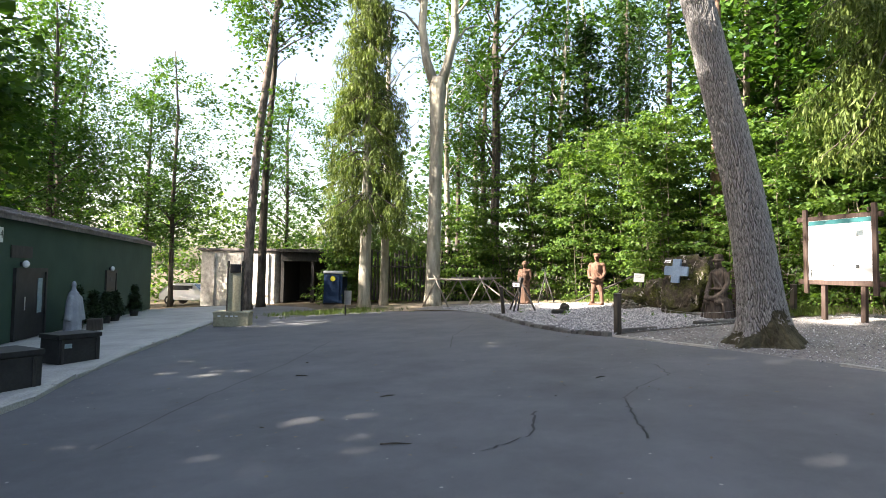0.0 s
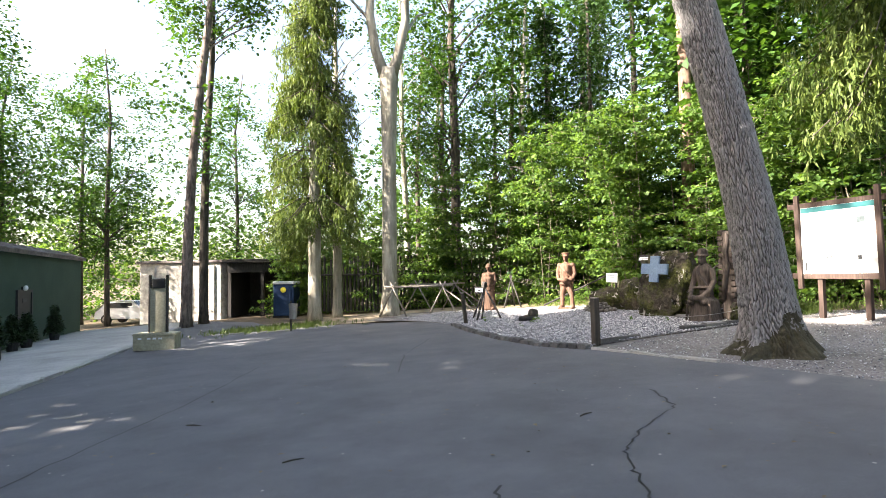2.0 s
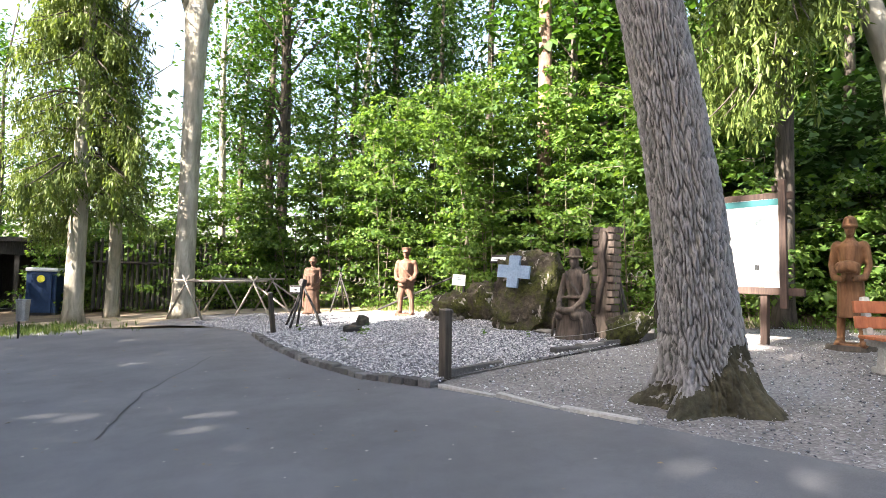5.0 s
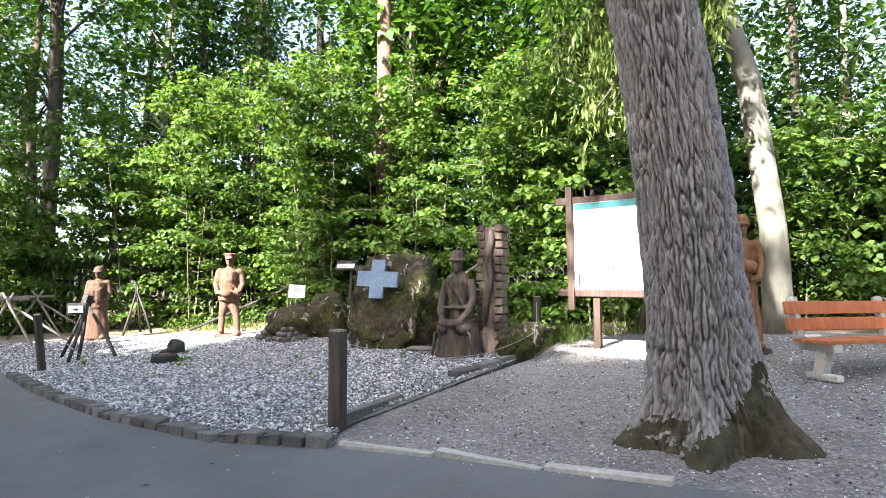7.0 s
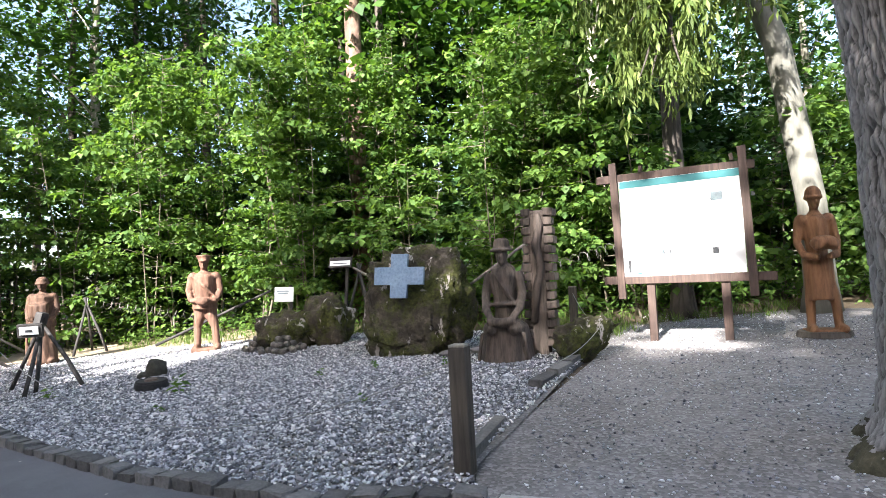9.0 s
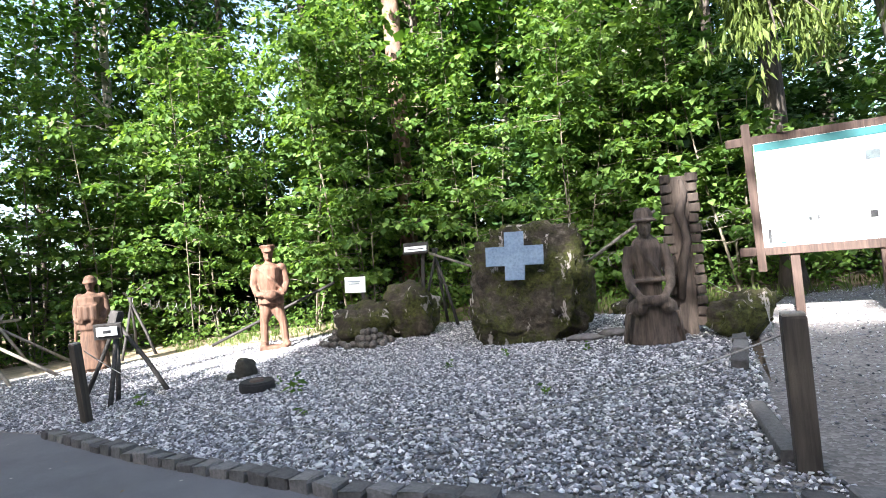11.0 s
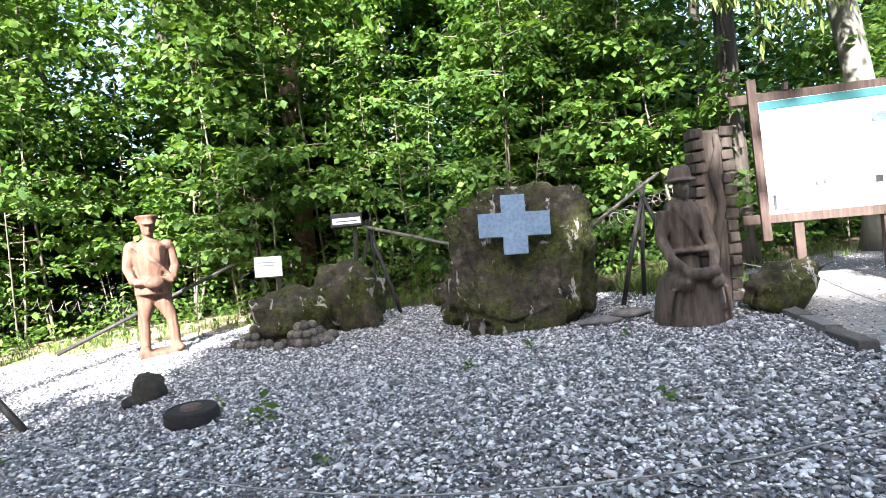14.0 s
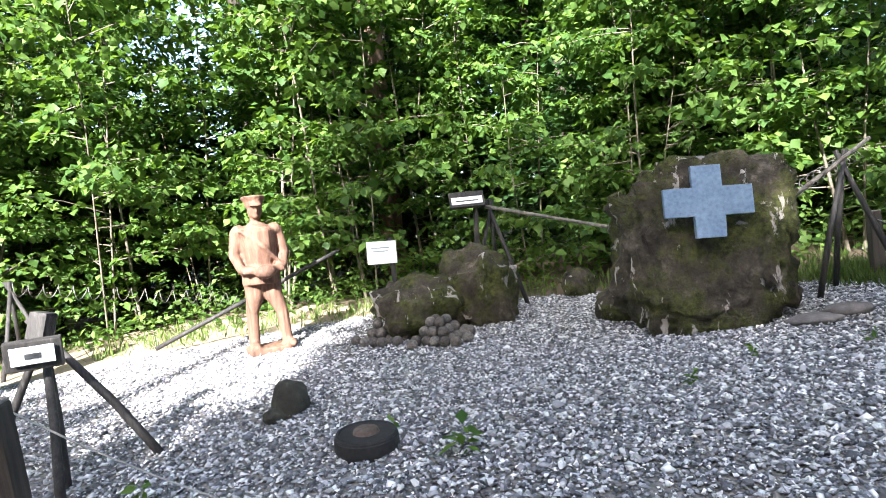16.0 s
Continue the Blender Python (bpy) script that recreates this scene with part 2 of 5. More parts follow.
DARKBARK = material("dark_bark", bark_build((0.03, 0.026, 0.022), (0.10, 0.085, 0.07)), 0.92, bump=bark_bump(9, 1.4, 0.02))
STEM = material("pale_sapling_bark", bark_build((0.07, 0.06, 0.045), (0.20, 0.175, 0.135), 12, 2), 0.85)
MAPLE = leaf_material("maple_leaves", (0.050, 0.115, 0.024), (0.190, 0.305, 0.070), 0.5)
CANOPY = leaf_material("canopy_leaves", (0.030, 0.085, 0.016), (0.095, 0.19, 0.035), 0.45)
# Leaf green darkened for the wood's deep shade, which is put into the colour.
DEEPLEAF = leaf_material("shade_darkened_leaves", (0.022, 0.060, 0.018), (0.06, 0.12, 0.03), 0.3)
NEEDLE = leaf_material("spruce_needles", (0.060, 0.100, 0.022), (0.19, 0.25, 0.065), 0.35)
DARKNEEDLE = leaf_material("dark_conifer_needles", (0.012, 0.030, 0.012), (0.03, 0.06, 0.02), 0.1)
GRASS = leaf_material("grass_blades", (0.06, 0.11, 0.02), (0.17, 0.22, 0.06), 0.3)
LITTER = leaf_material("dead_leaves", (0.10, 0.07, 0.04), (0.26, 0.20, 0.12), 0.1)


# ---- building helpers ----
def gz(x, y=0.0):
    """Height of the ground: it climbs gently towards the display."""
    return 0.0587 * min(max(x, -25.0), 18.0)


def link_mesh(name, bm, mat, parent=None, label="", smooth=False):
    me = bpy.data.meshes.new(name)
    if isinstance(bm, bmesh.types.BMesh):
        bm.normal_update()
        bm.to_mesh(me)
        bm.free()
    else:
        me = bm
    me.materials.clear()
    me.materials.append(mat)
    if smooth:
        me.polygons.foreach_set("use_smooth", np.ones(len(me.polygons), bool))
    ob = new(name, me)
    if parent is not None:
        ob.parent = parent
    if label:
        ob["label"] = label
    return ob


def part(name, bm, mat, parent, label="", smooth=False):
    return link_mesh(name, bm, mat, parent, label, smooth)


def thing(name, m, label, category, group="", kind=""):
    """An empty at the base of a thing."""
    ob = new(name)
    ob.matrix_basis = m
    ob.empty_display_size = 0.1
    return tagged(ob, label, category, group, kind)


def arr_mesh(name, co, tris):
    me = bpy.data.meshes.new(name)
    co, tris = np.asarray(co, np.float32), np.asarray(tris, np.int32)
    me.vertices.add(len(co))
    me.vertices.foreach_set("co", co.ravel())
    me.loops.add(tris.size)
    me.loops.foreach_set("vertex_index", tris.ravel())
    me.polygons.add(len(tris))
    me.polygons.foreach_set("loop_start", np.arange(0, tris.size, tris.shape[1], dtype=np.int32))
    me.polygons.foreach_set("loop_total", np.full(len(tris), tris.shape[1], np.int32))
    me.update(calc_edges=True)
    return me


def box(bm, size, at=(0, 0, 0), rot=(0, 0, 0), bevel=0.0):
    made = bmesh.ops.create_cube(bm, size=1.0, matrix=pose(*at, *rot) @ Matrix.Diagonal((*size, 1)))
    if bevel:
        edges = list({e for v in made["verts"] for e in v.link_edges})
        bmesh.ops.bevel(bm, geom=edges, offset=bevel, segments=2, affect="EDGES", profile=0.6)
    return bm


def tube(bm, pts, radii, seg=8, cap=True, wob=0.0, seed=0):
    """A tapered tube through points."""
    pts = [Vector(p) for p in pts]
    radii = radii if hasattr(radii, "__len__") else [radii] * len(pts)
    rings = []
    side = None
    for i, (p, r) in enumerate(zip(pts, radii)):
        way = (pts[min(i + 1, len(pts) - 1)] - pts[max(i - 1, 0)]).normalized()
        side = (side - way * side.dot(way)).normalized() if side else way.orthogonal().normalized()
        up = way.cross(side)
        ring = []
        for k in range(seg):
            a = 2 * math.pi * k / seg
            rr = r * (1 + wob * noise.noise((math.cos(a) * 2 + seed, math.sin(a) * 2, i * 0.7)))
            ring.append(bm.verts.new(p + (side * math.cos(a) + up * math.sin(a)) * rr))
        rings.append(ring)
    for a, b in zip(rings, rings[1:]):
        for k in range(seg):
            bm.faces.new((a[k], a[(k + 1) % seg], b[(k + 1) % seg], b[k]))
    if cap:
        bm.faces.new(rings[0][::-1])
        bm.faces.new(rings[-1])
    return bm


def ball(bm, at, radii, rot=(0, 0, 0), sub=2):
    bmesh.ops.create_icosphere(bm, subdivisions=sub, radius=1.0, matrix=pose(*at, *rot) @ Matrix.Diagonal((*(radii if hasattr(radii, "__len__") else (radii,) * 3), 1)))
    return bm


def rock(bm, radii, seed, sub=4, rough=0.28, facets=0.0, front=None, floor=-0.35, block=1.0):
    """A boulder about the origin, its foot a little under it. front: cut flat beyond that local -y."""
    bmesh.ops.create_icosphere(bm, subdivisions=sub, radius=1.0)
    for v in bm.verts:
        n = v.co.normalized()
        d = 1 + rough * noise.fractal(n * 1.5 + Vector((seed * 7.1, seed * 3.3, 0)), 0.8, 2.0, 5)
        d += 0.07 * noise.fractal(n * 5.5 + Vector((0, seed * 2.7, seed)), 0.7, 2.0, 4)
        if facets:
            c = noise.cell(n * facets + Vector((seed, 0, 0)))
            d *= 1 + 0.1 * (c - 0.5)
        q = Vector([math.copysign(abs(c) ** block, c) for c in n])
        v.co = Vector((q.x * radii[0], q.y * radii[1], q.z * radii[2])) * d
        if front is not None and v.co.y < front:
            v.co.y = front + (v.co.y - front) * 0.12
        v.co.z = max(v.co.z, floor)
    return bm


def leaves(name, centres, per, spread, flat, size, mat, seed, parent=None, tilt=0.45, narrow=0.75, hang=0.0, kind="", jitter=0.35):
    """Sprays of small folded leaves round the centres, one joined mesh."""
    rng = np.random.default_rng(seed)
    centres = np.asarray(centres, float)
    n = len(centres) * per
    c = np.repeat(centres, per, 0)
    r = spread * np.sqrt(rng.random(n))
    a = rng.random(n) * 2 * np.pi
    off = np.stack([np.cos(a) * r, np.sin(a) * r, rng.normal(0, flat, n) - 0.35 * r * r / max(spread, 0.01)], 1)
    base = c + off
    yaw = a + rng.normal(0, 0.7, n)
    pit = -hang + rng.normal(-0.15, tilt, n)
    roll = rng.normal(0, tilt, n)
    L = size * (1 + rng.normal(0, jitter, n)).clip(0.45, 1.8)
    W = L * narrow
    f = np.stack([np.cos(yaw) * np.cos(pit), np.sin(yaw) * np.cos(pit), np.sin(pit)], 1)
    s0 = np.stack([-np.sin(yaw), np.cos(yaw), 0 * yaw], 1)
    u0 = np.cross(f, s0)
    s = s0 * np.cos(roll)[:, None] + u0 * np.sin(roll)[:, None]
    u = np.cross(f, s)
    tip = base + f * L[:, None]
    mid = base + f * (0.45 * L)[:, None]
    fold = u * (0.16 * W)[:, None]
    left, right = mid + s * (0.5 * W)[:, None] + fold, mid - s * (0.5 * W)[:, None] + fold
    co = np.stack([base, left, tip, right], 1).reshape(-1, 3)
    k = np.arange(n)[:, None] * 4
    tris = np.concatenate([k + [0, 2, 1], k + [0, 3, 2]], 1).reshape(-1, 3)
    ob = link_mesh(name, arr_mesh(name, co, tris), mat, parent)
    if kind:
        ob["kind"] = kind
    return ob


# the sunlit spots of the clearing: centre and radii; gaps are cut in the crowns to let the sun through to them
GAPS = np.array([
    (5.75, 22.5, 0.32, 1.2, 1.8, 0.4), (6.62, 22.7, 1.4, 0.8, 0.9, 1.4), (7.6, 24.6, 0.4, 2.0, 2.0, 0.7),
    (10.0, 13.5, 0.58, 0.8, 1.1, 0.2), (9.95, 13.6, 2.0, 0.3, 0.9, 0.8), (-12.0, 38.0, 1.2, 2.5, 0.8, 1.4),
    (5.6, 27.8, 5.6, 5.0, 5.0, 6.4), (11.4, 20.8, 5.0, 1.2, 1.2, 1.6),
    (8.3, 25.6, 4.6, 1.5, 1.5, 3.2), (-3.6, 27.0, 7.0, 2.0, 1.6, 5.0), (-0.3, 28.0, 7.0, 0.9, 0.9, 6.5),
    (-5.0, 21.0, -0.3, 3.0, 0.3, 0.1), (-3.5, 24.4, -0.2, 3.5, 0.8, 0.2), (-6.9, 20.3, 1.2, 0.7, 0.7, 0.9), (2.5, 30.5, 3.0, 3.0, 1.2, 2.5), (11.7, 13.4, 4.6, 0.4, 0.6, 1.0),
    (13.5, 22.5, 8.5, 0.5, 0.5, 2.0), (3.0, 27.5, 0.2, 2.0, 0.7, 0.2),
])


def shading(p, keep=0.0, seed=0):
    """True where a clump may hang: its shadow misses the sunlit spots."""
    p = np.asarray(p, float)
    ok = np.ones(len(p), bool)
    w = np.array(SUN_WAY)
    for g in GAPS:
        wide = g[3:] + 0.55
        d = (g[:3] - p) / wide
        ww = w / wide
        s = (d @ ww) / (ww @ ww)
        near = ((d - s[:, None] * ww) ** 2).sum(1) < 1.0
        ok &= ~(near & (s > 3.0))
    return ok


def crown_points(rng, n, centre, radii, holes=0.45, shell=0.35):
    """Clump centres in an uneven ellipsoid with gaps."""
    out = []
    while len(out) < n:
        v = Vector(rng.normal(0, 1, 3)).normalized() * (shell + (1 - shell) * rng.random()) ** 0.6
        lump = 1 + 0.35 * noise.noise(v * 2.3 + Vector(centre))
        p = Vector((v.x * radii[0], v.y * radii[1], v.z * radii[2])) * lump
        if noise.noise((p + Vector(centre)) * (1.3 / max(radii[0], 1.0) + 0.12)) + 0.5 > holes:
            out.append(p + Vector(centre))
    return np.array(out)


def limb_tree(name, x, y, trunk, limbs, clumps, per, leaf, bark, foliage, label, seed, seg=14, spread=0.7, category="tree", group="", gaps=True, limb_r=0.3):
    """trunk: rows of (dx, dy, z, radius) from the foot; limbs: number of limbs; clumps: list of (number, centre from the foot, radii)."""
    rng = np.random.default_rng(seed)
    root = thing(name, pose(x, y, gz(x, y)), label, category, group)
    bm = bmesh.new()
    tube(bm, [t[:3] for t in trunk], [t[3] for t in trunk], seg, wob=0.12, seed=seed)
    pts = [crown_points(rng, n, c, r) for n, c, r in clumps]
    pts = np.concatenate(pts) if pts else np.zeros((0, 3))
    if len(pts):
        zs = np.array([t[2] for t in trunk])
        for k in range(limbs):
            tip = pts[rng.integers(len(pts))]
            z0 = min(max(tip[2] - 0.6 * math.hypot(tip[0], tip[1]) - rng.random() * 1.5, zs[-1] * 0.3), zs[-1] * 0.97)
            a = [np.interp(z0, zs, [t[i] for t in trunk]) for i in (0, 1, 3)]
            p0 = Vector((a[0], a[1], z0))
            p3 = Vector(tip)
            mid = p0.lerp(p3, 0.5) + Vector(rng.normal(0, 0.35, 3)) + Vector((0, 0, 0.3))
            r0 = a[2] * limb_r
            tube(bm, [p0, p0.lerp(mid, 0.5) + Vector((0, 0, 0.1)), mid, mid.lerp(p3, 0.5) + Vector(rng.normal(0, 0.15, 3)), p3], [r0, r0 * 0.8, r0 * 0.55, r0 * 0.35, r0 * 0.12], 6, False)
    part("trunk", bm, bark, root, smooth=True)
    if len(pts):
        if gaps:
            pts = pts[shading(pts + np.array([x, y, gz(x, y)]))]
        leaves("crown", pts, per, spread, 0.12, leaf, foliage, seed + 500, root)
    return root


def figure(name, x, y, rz, mat, label, shapes, voxel=0.022, slim=1.0):
    """A carved figure: overlapping solids fused into one plain mesh. shapes: ('b', at, radii, rot) or ('t', points, radii)."""
    bm = bmesh.new()
    for s in shapes:
        if s[0] == "b":
            ball(bm, s[1], s[2], s[3] if len(s) > 3 else (0, 0, 0))
        elif s[0] == "x":
            box(bm, s[2], s[1], s[3] if len(s) > 3 else (0, 0, 0))
        else:
            tube(bm, s[1], s[2], 10)
    bmesh.ops.scale(bm, vec=(slim, 1, 1), verts=bm.verts)
    ob = link_mesh(name, bm, mat, smooth=True)
    ob.matrix_basis = pose(x, y, gz(x, y), 0, 0, rz)
    rem = ob.modifiers.new("fuse", "REMESH")
    rem.mode, rem.voxel_size, rem.use_smooth_shade = "VOXEL", voxel, True
    sm = ob.modifiers.new("soften", "SMOOTH")
    sm.factor, sm.iterations = 0.5, 2
    return tagged(ob, label, "statue")


# ---- ground ----
def sheet(name, x0, x1, y0, y1, nx, ny, dz, mat, label, keep=None, lump=0.0, category="ground"):
    xs, ys = np.linspace(x0, x1, nx), np.linspace(y0, y1, ny)
    co = [(x, y, gz(x, y) + dz + lump * noise.noise((x * 0.7, y * 0.7, 3))) for y in ys for x in xs]
    q = [(j * nx + i, j * nx + i + 1, (j + 1) * nx + i + 1, (j + 1) * nx + i) for j in range(ny - 1) for i in range(nx - 1)]
    if keep:
        q = [f for f in q if keep(sum(co[v][0] for v in f) / 4, sum(co[v][1] for v in f) / 4)]
    ob = link_mesh(name, arr_mesh(name, co, q), mat, smooth=True)
    return tagged(ob, label, category, kind="structure")


def ribbon(name, left, right, dz, mat, label, category="ground", steps=40, thick=0.0):
    """A strip of ground between two lines of plan points."""
    def along(line, s):
        d = np.r_[0, np.cumsum(np.hypot(*np.diff(np.array(line), axis=0).T))]
        return [np.interp(s * d[-1], d, [p[i] for p in line]) for i in (0, 1)]
    co, q, m = [], [], 12
    for i in range(steps + 1):
        a, b = along(left, i / steps), along(right, i / steps)
        for k in range(m + 1):
            x, y = a[0] + (b[0] - a[0]) * k / m, a[1] + (b[1] - a[1]) * k / m
            co.append((x, y, gz(x, y) + dz))
    w = m + 1
    q = [(i * w + k, (i + 1) * w + k, (i + 1) * w + k + 1, i * w + k + 1) for i in range(steps) for k in range(m)]
    if thick:
        n = len(co)
        co += [(x, y, z - thick) for x, y, z in co]
        rim = [i * w for i in range(steps + 1)], [i * w + m for i in range(steps + 1)]
        for line, flip in ((rim[0], 1), (rim[1], 0)):
            for a, b in zip(line, line[1:]):
                q.append((a, a + n, b + n, b) if flip else (a, b, b + n, a + n))
    ob = link_mesh(name, arr_mesh(name, co, q), mat)
    return tagged(ob, label, category, kind="structure")


xs = [-1500, -300, -80, -25, -15, -5, 5, 12, 18, 40, 120, 400, 1500]
ys = [-1500, -300, -60, -20, 0, 20, 40, 80, 200, 500, 1500]
co = [(x, y, gz(x, y) - 0.06) for y in ys for x in xs]
ground = link_mesh("ground", arr_mesh("ground", co, [(j * 13 + i, j * 13 + i + 1, (j + 1) * 13 + i + 1, (j + 1) * 13 + i) for j in range(10) for i in range(12)]), SOIL)
tagged(ground, "brown forest soil under the trees", "ground", kind="structure")

# edge of the tarmac beside the display, from far to near, and beside the pavement
KERB = [(2.1, 20.2), (2.3, 17.8), (2.68, 15.4), (3.22, 13.5), (3.88, 12.45)]
EDGE = [(3.88, 12.45), (4.38, 11.5), (4.85, 10.4), (5.45, 8.9), (6.3, 6.6), (7.6, 3.5), (10.5, -4.0), (12.5, -10.0)]
PAVE = [(-4.2, -8.0), (-5.2, 2.0), (-5.9, 7.9), (-6.35, 9.5), (-7.05, 13.2), (-7.5, 16.5), (-7.95, 19.6), (-8.6, 24.0)]
WALLX = lambda y: -11.85 - 0.242 * (y - 15.1)
far_edge = [(1.6, 22.6), (-1.5, 24.4), (-4.5, 25.8), (-6.5, 31.0)]
ribbon("asphalt", [(-4.2, -10)] + PAVE + [(-9.9, 31.0), (-11.5, 37.5)], EDGE[::-1] + KERB[::-1][1:] + far_edge, 0.0, ASPHALT, "worn grey asphalt with cracks and pale flecks", "road", 90)
ribbon("pavement", [(WALLX(y), y) for y in (-8, 0, 8, 16, 24, 35)], PAVE + [(-9.9, 31.0), (-11.2, 36.0)], 0.07, CONCRETE, "pale concrete pavement along the green building", "pavement", 50, thick=0.2)
ribbon("gravel_path", EDGE, [(4.2, 13.0), (8.6, 14.3), (11.0, 15.6), (13.8, 13.0), (14.5, 8.0), (15.0, 2.0), (17.0, -4.0), (18.0, -10)], -0.012, GRIT, "grey compacted grit path to the board", "path", 60)
ribbon("gravel_bed_base", KERB[::-1] + [(1.75, 21.5), (0.9, 23.4), (-0.9, 25.3)], [(4.2, 12.9), (6.2, 13.6), (8.9, 14.6), (10.2, 17.5), (9.6, 20.0), (8.9, 22.2), (6.5, 24.6), (3.0, 27.4), (0.5, 28.0)], 0.005, GRIT, "bed of crushed grey stone under the display", "ground", 60)
ribbon("sand_strip", [(9.4, 21.2), (7.2, 24.0), (4.5, 26.2), (1.5, 28.2), (-3.5, 27.5)], [(11.0, 22.0), (9.0, 26.0), (6.5, 28.5), (2.5, 30.5), (-3.5, 30.5)], 0.0, SAND, "bare sandy soil at the foot of the bushes", "ground", 30)
ribbon("verge", [(-4.6, 24.6), (-2.5, 25.0), (0.4, 24.4)], [(-5.5, 28.5), (-2.5, 29.5), (0.8, 28.5)], -0.005, SAND, "bare sandy verge under the spruce", "ground", 20)

# ---- green building ----
def wall_pose(y, z=0.0, out=0.0):
    """On the building's front: local x runs along the wall away from the street's near end, local -y points out of the wall."""
    a = math.degrees(math.atan2(1.0, -0.242))
    n = Vector((math.sin(radians(a)), -math.cos(radians(a)), 0))
    x = WALLX(y)
    return pose(x + n.x * out, y + n.y * out, z, 0, 0, a)


bld = thing("green_building", wall_pose(10.0, -0.75), "low dark green rendered building with a tiled roof edge", "building")
LEN = 46.4
bm = bmesh.new()
box(bm, (LEN, 0.3, 4.0), (3.0, 0.15, 1.75))
box(bm, (0.3, 5.4, 4.0), (26.05, 3.0, 1.75))
box(bm, (LEN, 0.3, 4.0), (3.0, 5.85, 1.75))
box(bm, (0.3, 5.4, 4.0), (-20.05, 3.0, 1.75))
part("wall", bm, GREEN, bld)
bm = bmesh.new()
for s in range(0, 124):
    box(bm, (0.37, 0.75, 0.05), (-19.9 + s * 0.375, 0.12, 3.86 + 0.012 * (s % 3)), (17, 0, 0))
    box(bm, (0.37, 0.5, 0.05), (-19.9 + s * 0.375, 0.62, 4.03 + 0.012 * ((s + 1) % 3)), (17, 0, 0))
box(bm, (LEN + 0.4, 5.8, 0.16), (3.0, 3.5, 4.0))
box(bm, (LEN + 0.3, 0.06, 0.16), (3.0, -0.17, 3.70))
part("roof", bm, SHINGLE, bld, "weathered grey-brown roof tiles", False)


def wall_door(y, w, h, label, lit=False):
    base = wall_pose(y, gz(WALLX(y)) + 0.07, 0.0)
    d = thing("door_%d" % (1 if lit else 2), base, label, "door", kind="structure")
    bm = bmesh.new()
    for sx in (-1, 1):
        box(bm, (0.12, 0.1, h), (sx * (w / 2 + 0.06), -0.035, h / 2))
    box(bm, (w + 0.24, 0.1, 0.12), (0, -0.035, h + 0.06))
    part("frame", bm, BLACK, d)
    part("leaf", box(bmesh.new(), (w, 0.05, h), (0, -0.02, h / 2), bevel=0.01), BLACK, d, "black door leaf")
    if lit:
        part("pane", box(bmesh.new(), (0.34, 0.02, 1.1), (w * 0.3, -0.06, h - 0.75)), PALEINK, d, "pale glazed strip")
        bm = bmesh.new()
        tube(bm, [(-0.25 * w, -0.09, 0.9), (-0.25 * w, -0.09, 1.3)], 0.015, 6)
        part("handle", bm, CHROME, d)
    else:
        part("plate", box(bmesh.new(), (0.5, 0.02, 0.16), (0, -0.06, h - 0.3)), INK, d, "small grey plate")
    return d


wall_door(18.0, 2.2, 2.05, "dark wide glazed door in the green wall", True)
wall_door(26.8, 1.5, 2.1, "black door with a small plate in the green wall")


def wall_sign(y, z, w, h, mat, label, text=""):
    ob = thing("wall_sign", wall_pose(y, z, 0.02), label, "sign")
    part("plate", box(bmesh.new(), (w, 0.03, h), (0, 0, 0), bevel=0.004), mat, ob)
    if text:
        cu = bpy.data.curves.new("digit", "FONT")
        cu.body, cu.size, cu.align_x, cu.align_y, cu.extrude = text, h * 0.75, "CENTER", "CENTER", 0.003
        o = new("digit", cu)
        o.parent, o.matrix_basis = ob, pose(0, -0.019, 0, 90, 0, 0)
        cu.materials.append(BLACK)


wall_sign(15.9, 2.42, 0.22, 0.42, WHITE, "small white sign with a black numeral on the green wall", "4")
wall_sign(17.3, 1.98, 1.5, 0.36, TAR, "brown wooden name board above the door")
wall_sign(15.4, 0.9, 0.9, 0.7, TAR, "dark brown wooden notice board beside the door")
for y, z in ((17.3, 1.62), (26.6, 1.5)):
    lamp = thing("wall_lamp", wall_pose(y, z, 0.08), "small round white wall lamp, unlit", "lamp", "wall lamps")
    part("globe", ball(bmesh.new(), (0, -0.06, 0), (0.11, 0.09, 0.11), sub=3), WHITE, lamp, smooth=True)
    part("base", box(bmesh.new(), (0.12, 0.08, 0.12), (0, 0.04, 0)), BLACK, lamp)
# cable down the wall
bm = bmesh.new()
tube(bm, [(0, 0, 0), (0.02, 0, -1.4), (0, 0, -2.2)], 0.02, 6)
ob = link_mesh("wall_cable", bm, BLACK)
ob.matrix_basis = wall_pose(14.9, 3.0, 0.02)
tagged(ob, "black cable hanging down the green wall", "cable")


def crate(x, y, rz, l, w, h, label):
    c = thing("storage_crate", pose(x, y, gz(x) + 0.07, 0, 0, rz), label, "crate", "crates on the pavement")
    part("body", box(bmesh.new(), (l, w, h - 0.1), (0, 0, (h - 0.1) / 2), bevel=0.015), BLACK, c)
    part("lid", box(bmesh.new(), (l + 0.05, w + 0.05, 0.09), (0, 0, h - 0.05), bevel=0.012), BLACK, c, "worn black lid")
    for s in (-1, 1):
        for k in (-1, 1):
            part("batten", box(bmesh.new(), (0.06, 0.02, h - 0.12), (k * l * 0.42, s * (w / 2 + 0.011), (h - 0.12) / 2)), TAR, c)
    part("label_plate", box(bmesh.new(), (0.16, 0.012, 0.09), (-l * 0.3, -w / 2 - 0.008, h * 0.6)), PALEINK, c, "small pale label")


